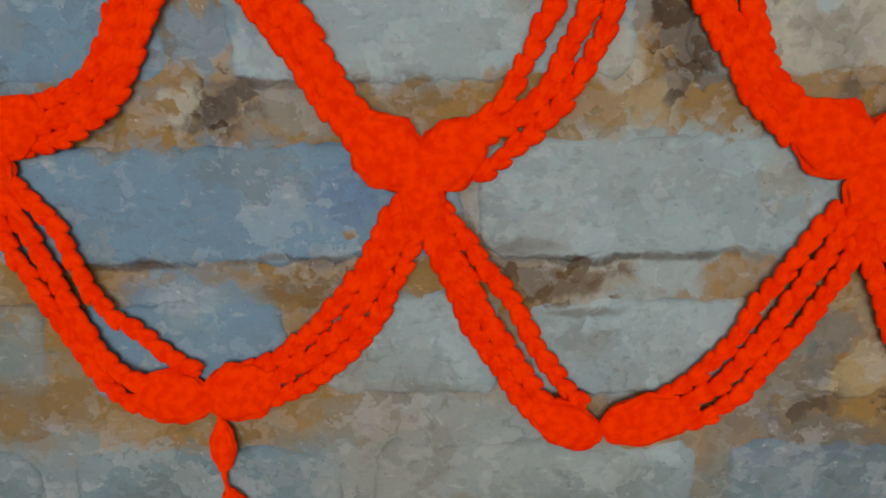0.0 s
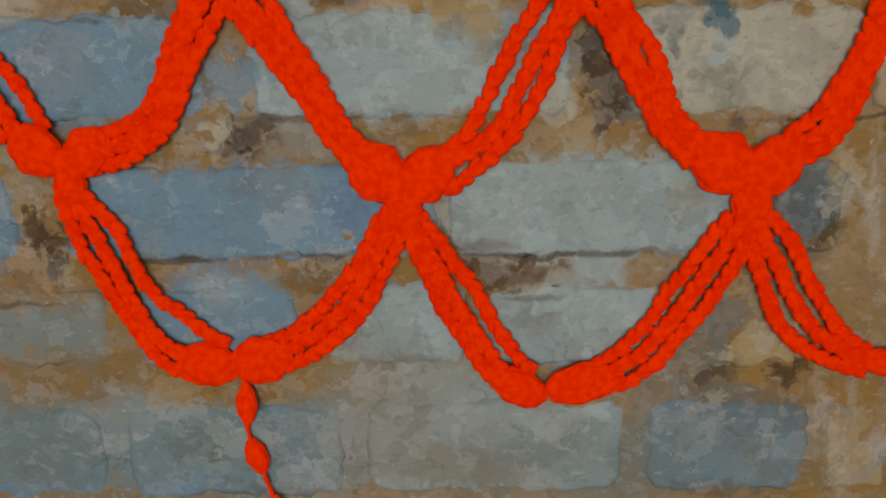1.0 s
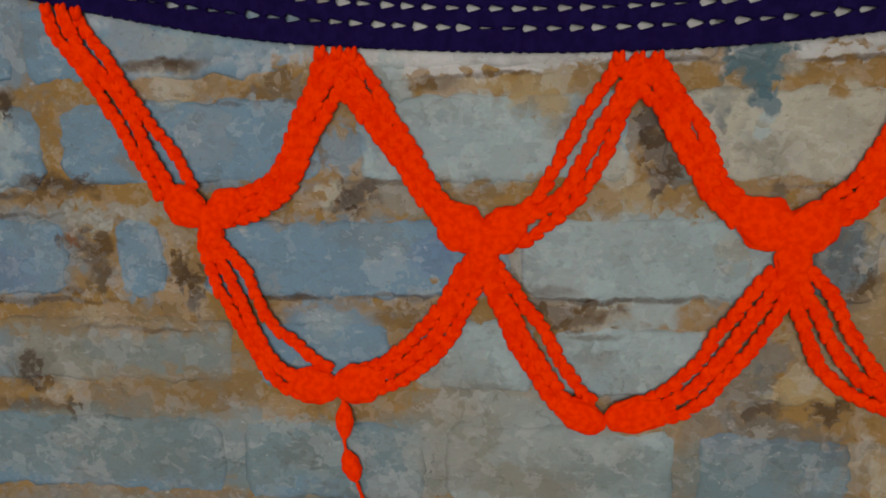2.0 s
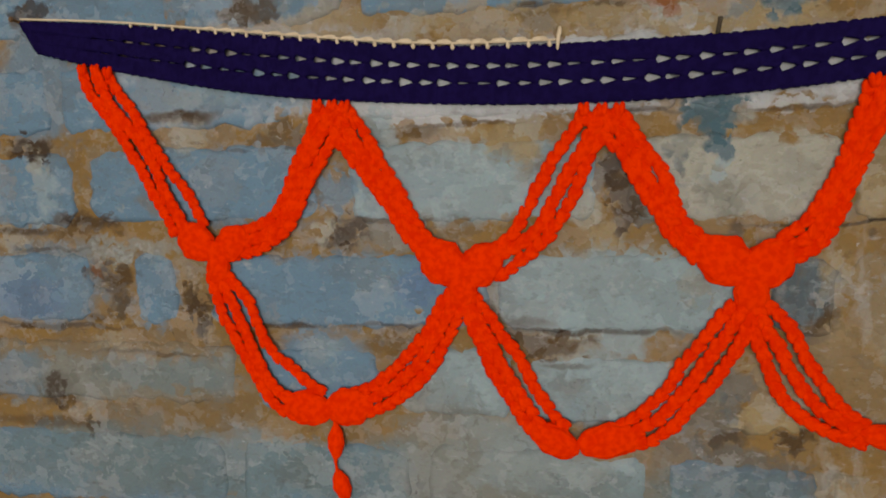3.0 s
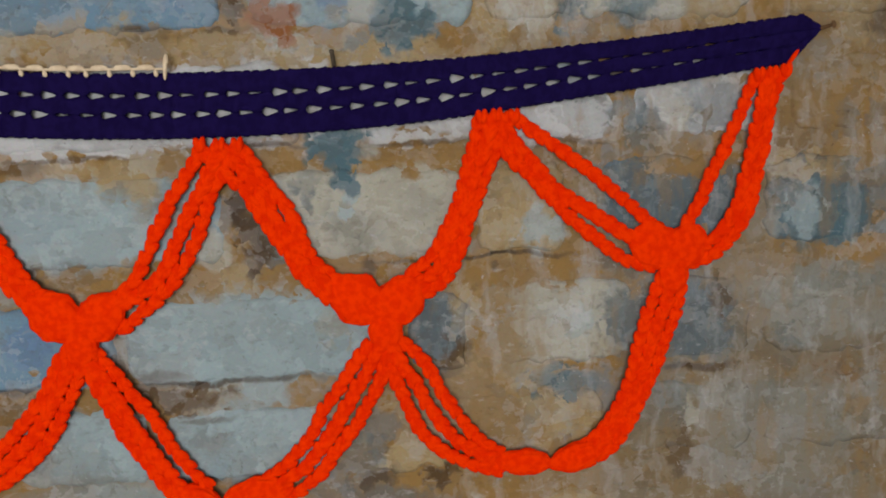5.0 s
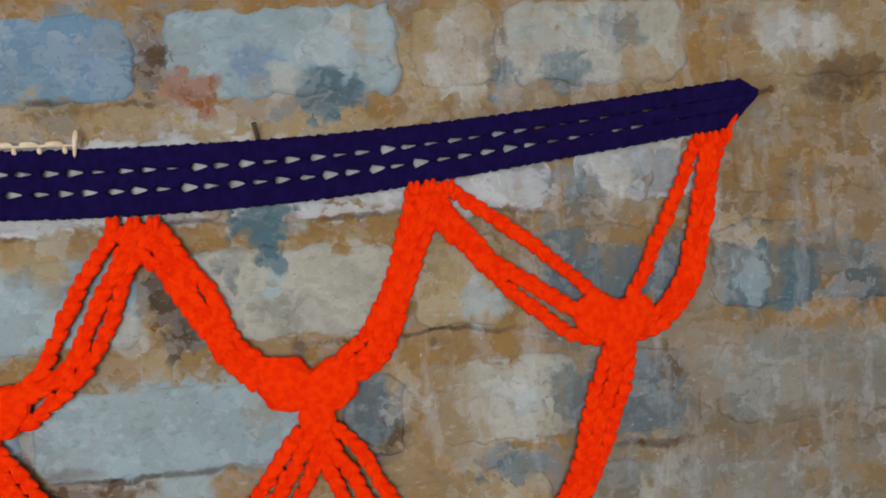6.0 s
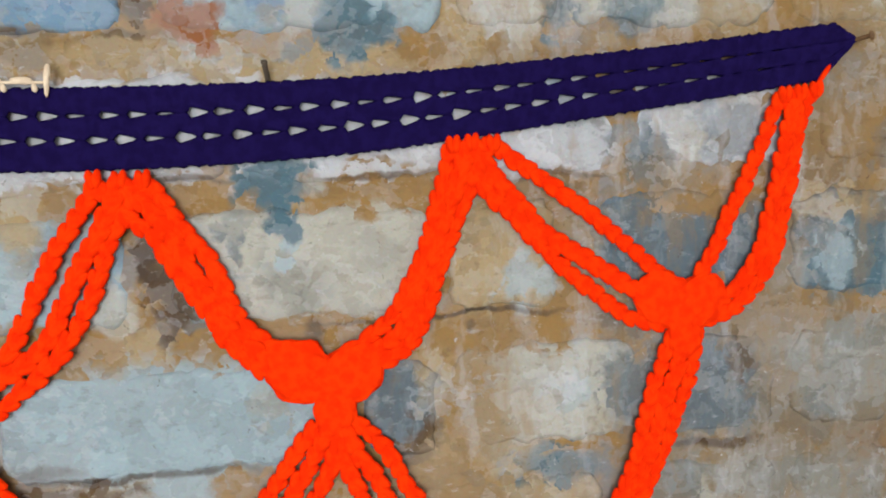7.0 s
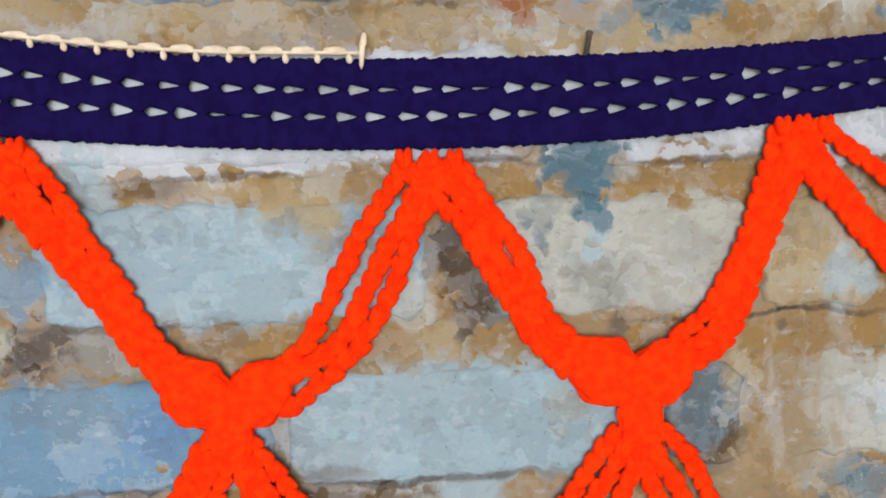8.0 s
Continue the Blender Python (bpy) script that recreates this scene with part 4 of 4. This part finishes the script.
swag(((0.390, 1.532), (0.395, 1.511), (0.404, 1.485), (0.415, 1.457), (0.428, 1.437), (0.445, 1.425), (0.468, 1.413), (0.491, 1.407)),
     ((0.396, 1.532), (0.404, 1.514), (0.418, 1.490), (0.432, 1.463), (0.447, 1.443), (0.462, 1.431), (0.481, 1.420), (0.497, 1.414)),
     ((0.402, 1.533), (0.415, 1.523), (0.429, 1.506), (0.440, 1.481), (0.452, 1.463), (0.465, 1.444), (0.478, 1.431), (0.493, 1.423)))
swag(((0.554, 1.409), (0.577, 1.413), (0.603, 1.436), (0.618, 1.463), (0.632, 1.493), (0.643, 1.522), (0.654, 1.552), (0.658, 1.580)),
     ((0.551, 1.415), (0.575, 1.421), (0.598, 1.442), (0.612, 1.468), (0.623, 1.496), (0.632, 1.526), (0.643, 1.554), (0.649, 1.580)),
     ((0.549, 1.422), (0.572, 1.428), (0.591, 1.448), (0.604, 1.472), (0.614, 1.500), (0.621, 1.530), (0.631, 1.557), (0.641, 1.580)))
# knots where the swags meet: two puffs above, a tight neck below
for left, right, neck, big in (((-0.142, 1.588), (-0.103, 1.586), (-0.119, 1.562), 0.88), ((0.115, 1.567), (0.152, 1.565), (0.134, 1.540), 1.0),
                               ((0.370, 1.570), (0.406, 1.567), (0.393, 1.540), 1.05), ((0.633, 1.605), (0.660, 1.602), (0.649, 1.578), 0.98)):
    bobble(*left, 0.62, -0.60, 0.050 * big, 0.042 * big)
    bobble(*right, 0.55, 0.62, 0.048 * big, 0.038 * big)
    bobble((left[0] + right[0]) / 2, left[1] - 0.010, 1.0, 0.0, 0.038 * big, 0.026 * big)
    bobble(*neck, 0.1, 1.0, 0.034, 0.028 * big, CORD_Y - 0.001)
# puffs at the foot of each lower loop
bobble(-0.027, 1.417, 0.9, -0.16, 0.050, 0.036)
bobble(0.016, 1.420, 0.9, 0.15, 0.052, 0.038)
bobble(0.221, 1.396, 0.80, -0.42, 0.050, 0.031)
bobble(0.270, 1.398, 0.88, 0.20, 0.058, 0.034)
bobble(0.512, 1.414, 1.0, -0.06, 0.052, 0.024)
bobble(0.560, 1.416, 0.9, 0.20, 0.054, 0.026)
# small loops that hook each swag into the band
for trio in (((-0.259, 1.769), (-0.244, 1.768), (-0.230, 1.765)), ((-0.006, 1.723), (0.009, 1.722), (0.022, 1.721)),
             ((0.246, 1.710), (0.262, 1.709), (0.277, 1.709)), ((0.483, 1.725), (0.496, 1.726), (0.511, 1.725)),
             ((0.726, 1.753), (0.738, 1.754), (0.750, 1.756))):
    for px, pz in trio:
        knit = Knit()
        for s in (-1, 1):
            knit.petal((px + s * 0.0021, CORD_Y - 0.0024, pz - 0.003), (s * 0.15, 0, 1), (1, 0, 0), 0.0135, 0.0066, 0.006)
        knit.finish("hook_loop", ORANGE, garland)
knit = Knit()
knit.petal((0.755, -0.0098, 1.763), (0.55, 0, 0.75), (1, 0, -0.7), 0.020, 0.0042, 0.0035)
knit.finish("loose_end", ORANGE, garland, "frayed orange yarn end on the band")

# pendant of thin thread and puffs under the first loop
thread, _ = glide(((0.000, CORD_Y, 1.415), (0.001, CORD_Y, 1.385), (0.000, CORD_Y, 1.361), (0.004, CORD_Y, 1.340), (0.012, CORD_Y, 1.315), (0.020, CORD_Y, 1.288)), 40)
verts, faces = tube(thread, 0.0018 + 0.0004 * np.sin(np.arange(40) * 1.7))
pendant = mesh_object("pendant_thread", verts, faces, ORANGE, garland, "thin orange pendant thread")
bobble(0.001, 1.382, 0.05, 1.0, 0.037, 0.0165, CORD_Y, pendant)
bobble(0.006, 1.336, -0.28, 1.0, 0.033, 0.0185, CORD_Y, pendant)
bobble(0.020, 1.286, -0.2, 1.0, 0.030, 0.016, CORD_Y, pendant)

# navy band: three crocheted rows with openwork between them
BAND_TOP = ((-0.320, 1.819), (-0.216, 1.809), (-0.065, 1.790), (0.101, 1.771), (0.240, 1.766), (0.418, 1.769), (0.607, 1.783), (0.766, 1.800))
BAND_LOW = ((-0.312, 1.786), (-0.220, 1.763), (-0.068, 1.734), (0.090, 1.719), (0.250, 1.713), (0.420, 1.719), (0.600, 1.740), (0.755, 1.760))
STEPS = 620
top_line, band_length = glide(BAND_TOP, STEPS)
low_line, _ = glide(BAND_LOW, STEPS)
ease = np.linspace(0, 1, 13)[1:, None]
for tip, at_end in (((0.783, 1.7885), True), ((-0.331, 1.8185), False)):
    k = -1 if at_end else 0
    more_top, more_low = (line[k] + (np.array(tip) - line[k]) * 0.97 * ease for line in (top_line, low_line))
    top_line = np.vstack([top_line, more_top]) if at_end else np.vstack([more_top[::-1], top_line])
    low_line = np.vstack([low_line, more_low]) if at_end else np.vstack([more_low[::-1], low_line])
STEPS = len(top_line)
run = np.concatenate([[0], np.cumsum(np.linalg.norm(np.diff((top_line + low_line) / 2, axis=0), axis=1))])
band_length = run[-1]
PITCH = 0.0186


def openwork(phase, seed):
    """Height of the gap along one line of holes: wide on its left, running out to the right."""
    rng = random.Random(seed)
    sizes = [rng.choice((0.0092, 0.0084, 0.0072, 0.0058, 0.0040)) * (1.0 if k % 2 else 0.80) for k in range(80)]
    out = []
    for s in run:
        k, f = divmod((s + phase) / PITCH, 1.0)
        f += 0.05 * math.sin(k * 2.3)
        shape = max(0.0, f / 0.07) if f < 0.07 else 1.0 - 0.25 * (f - 0.07) / 0.23 if f < 0.30 else 0.75 - 0.35 * (f - 0.30) / 0.30 if f < 0.60 else max(0.0, 0.40 * (0.76 - f) / 0.16)
        fade = min(1.0, max(0.0, (s - 0.06) / 0.16)) * min(1.0, max(0.12, (band_length - s) / 0.26))
        out.append(sizes[int(k)] * shape * fade)
    return np.array(out)


gaps = (np.zeros(STEPS), openwork(0.003, 4), openwork(0.0105, 9), np.zeros(STEPS))
cuts = (0.0, 0.335, 0.635, 1.0)
for row in range(3):
    a = top_line + (low_line - top_line) * cuts[row]
    b = top_line + (low_line - top_line) * cuts[row + 1]
    frayed = 0.0010 * np.abs(np.sin(run / 0.0093 * math.pi)) + 0.0007 * np.sin(run * 1130 + 2 * np.sin(run * 170)) * np.sin(run * 410)
    a[:, 1] -= gaps[row] / 2 - (0.0006 if row else frayed)
    b[:, 1] += gaps[row + 1] / 2 - (0.0006 if row < 2 else frayed * 0.9)
    verts, faces = [], []
    profile = ((0.0, 0.0), (0.06, 0.8), (0.25, 1.0), (0.5, 0.86), (0.75, 1.0), (0.94, 0.8), (1.0, 0.0), (0.75, -0.8), (0.25, -0.8))
    for i in range(STEPS):
        stitch = 0.0006 * abs(math.sin(run[i] / 0.0062 * math.pi + row))
        for v, d in profile:
            q = a[i] + (b[i] - a[i]) * v
            verts.append((q[0], -0.0072 - (0.0010 + (stitch if d > 0 else 0)) * d, q[1]))
    n = len(profile)
    for i in range(STEPS - 1):
        for k in range(n):
            m = (k + 1) % n
            faces.append((i * n + k, i * n + m, (i + 1) * n + m, (i + 1) * n + k))
    faces.append(tuple(range(n))[::-1])
    faces.append(tuple((STEPS - 1) * n + k for k in range(n)))
    mesh_object("band_strip", verts, faces, NAVY, garland, "navy crochet band row")
# cream thread whipped over the band's upper edge, with a loose tail
edge, edge_length = glide(((-0.328, 1.8215), (-0.216, 1.8115), (-0.065, 1.7925), (0.101, 1.7735), (0.222, 1.7695)), 120)
verts, faces = tube(np.stack([edge[:, 0], np.full(120, -0.0085), edge[:, 1]], 1), 0.0011)
edging = mesh_object("edging_thread", verts, faces, CREAM, garland, "cream thread along the band edge")
s = 0.13
while s < edge_length:
    i = int(s / edge_length * 119)
    grow = min(1.0, max(0.0, (s - 0.12) / 0.30))
    x, z = edge[i]
    knit = Knit()
    if grow > 0.3:
        knit.petal((x - 0.005, -0.0085, z + 0.0014), (1, 0, -0.05), (0, 0, 1), 0.0145, 0.0022 + 0.0030 * grow, 0.0035)
    knit.petal((x + 0.003, -0.0098, z - 0.003 - 0.0008 * grow), (-0.15, 0, 1), (1, 0, 0), 0.0048 + 0.0012 * grow, 0.0030 + 0.001 * grow, 0.003)
    knit.finish("whip_stitch", CREAM, edging)
    s += PITCH * 0.98 if grow > 0.25 else PITCH * random.uniform(0.9, 1.5)
knit = Knit()
knit.petal((0.2235, -0.0100, 1.771), (0.08, 0, 1), (1, 0, 0), 0.022, 0.0038, 0.0035)
knit.petal((0.2245, -0.0103, 1.776), (0.15, 0, 1), (1, 0, 0), 0.010, 0.0042, 0.0035)
knit.finish("thread_tail", CREAM, edging, "loose cream thread end")


# ---- nails ----
def nail(start, end, radius, head, material, label):
    thing = tagged(new("nail"), label, "nail")
    a, b = Vector(start), Vector(end)
    turn = (b - a).to_track_quat("Z", "Y").to_matrix().to_4x4()
    bm = bmesh.new()
    bmesh.ops.create_cone(bm, cap_ends=True, segments=12, radius1=radius, radius2=radius, depth=(b - a).length, matrix=Matrix.Translation((a + b) / 2) @ turn)
    part("shank", bm, material, thing)
    bm = bmesh.new()
    bmesh.ops.create_cone(bm, cap_ends=True, segments=14, radius1=head, radius2=head * 0.85, depth=0.0016, matrix=Matrix.Translation(b) @ turn)
    part("head", bm, material, thing)
    return thing


nail((0.3605, 0.004, 1.760), (0.3598, -0.011, 1.7795), 0.0019, 0.0023, STEEL, "dull steel nail bent upward out of the mortar")
nail((0.773, 0.006, 1.7865), (0.787, -0.016, 1.789), 0.0017, 0.0035, RUSTY, "rusty nail holding the navy band's end")
nail((-0.326, 0.006, 1.817), (-0.332, -0.016, 1.8195), 0.0015, 0.0030, RUSTY, "small rusty nail carrying the navy band's end")

# ---- bricks, course by course ----
plan = (
    (1.298, 1.378, ((-0.43, -0.125), (-0.105, 0.078), (0.095, 0.308), (0.326, 0.456), (0.474, 0.71), (0.725, 0.91)), (BLUE, BLUE, PALE, BLUE, SAND, GREY)),
    (1.412, 1.477, ((-0.42, -0.108), (-0.085, 0.047), (0.064, 0.180), (0.195, 0.342), (0.360, 0.585), (0.600, 0.725), (0.740, 0.91)), (GREY, BLUE, PALE, PALE, SAND, GREY, GREY)),
    (1.502, 1.575, ((-0.42, -0.272), (-0.220, -0.170), (-0.135, 0.157), (0.167, 0.393), (0.412, 0.464), (0.475, 0.612), (0.628, 0.722), (0.738, 0.91)), (BLUE, BLUE, BLUE, PALE, SLATE, CHALK, SLATE, GREY)),
    (1.606, 1.682, ((-0.43, -0.285), (-0.266, -0.013), (0.024, 0.257), (0.288, 0.470), (0.476, 0.556), (0.583, 0.722), (0.738, 0.91)), (BLUE, BLUE, PALE, CHALK, SAND, SLATE, SLATE)),
    (1.703, 1.771, ((-0.43, -0.310), (-0.293, -0.02), (-0.004, 0.325), (0.342, 0.600), (0.616, 0.745), (0.760, 0.91)), (BLUE, BLUE, LIME, LIME, LIME, TAN)),
    (1.803, 1.872, ((-0.42, -0.165), (-0.150, 0.02), (0.036, 0.268), (0.292, 0.478), (0.488, 0.560), (0.568, 0.720), (0.736, 0.91)), (BLUE, BLUE, BLUE, PALE, SAND, CHALK, SAND)),
)
for z0, z1, joints, colours in plan:
    course(z0, z1, joints, colours)
    filler(z0, z1, joints[0][0] - 0.018, X0 + 0.004, -1)
    filler(z0, z1, joints[-1][1] + 0.018, X1 - 0.004, 1)
z = 1.896
while z < TOP - 0.03:
    filler(z, min(z + 0.072, TOP - 0.004), X0 + 0.004 + random.uniform(0.0, 0.1), X1 - 0.004, 1)
    z += 0.095
z = 1.274
while z > 0.08:
    filler(z - 0.072, z, X0 + 0.004 + random.uniform(0.0, 0.1), X1 - 0.004, 1)
    z -= 0.097
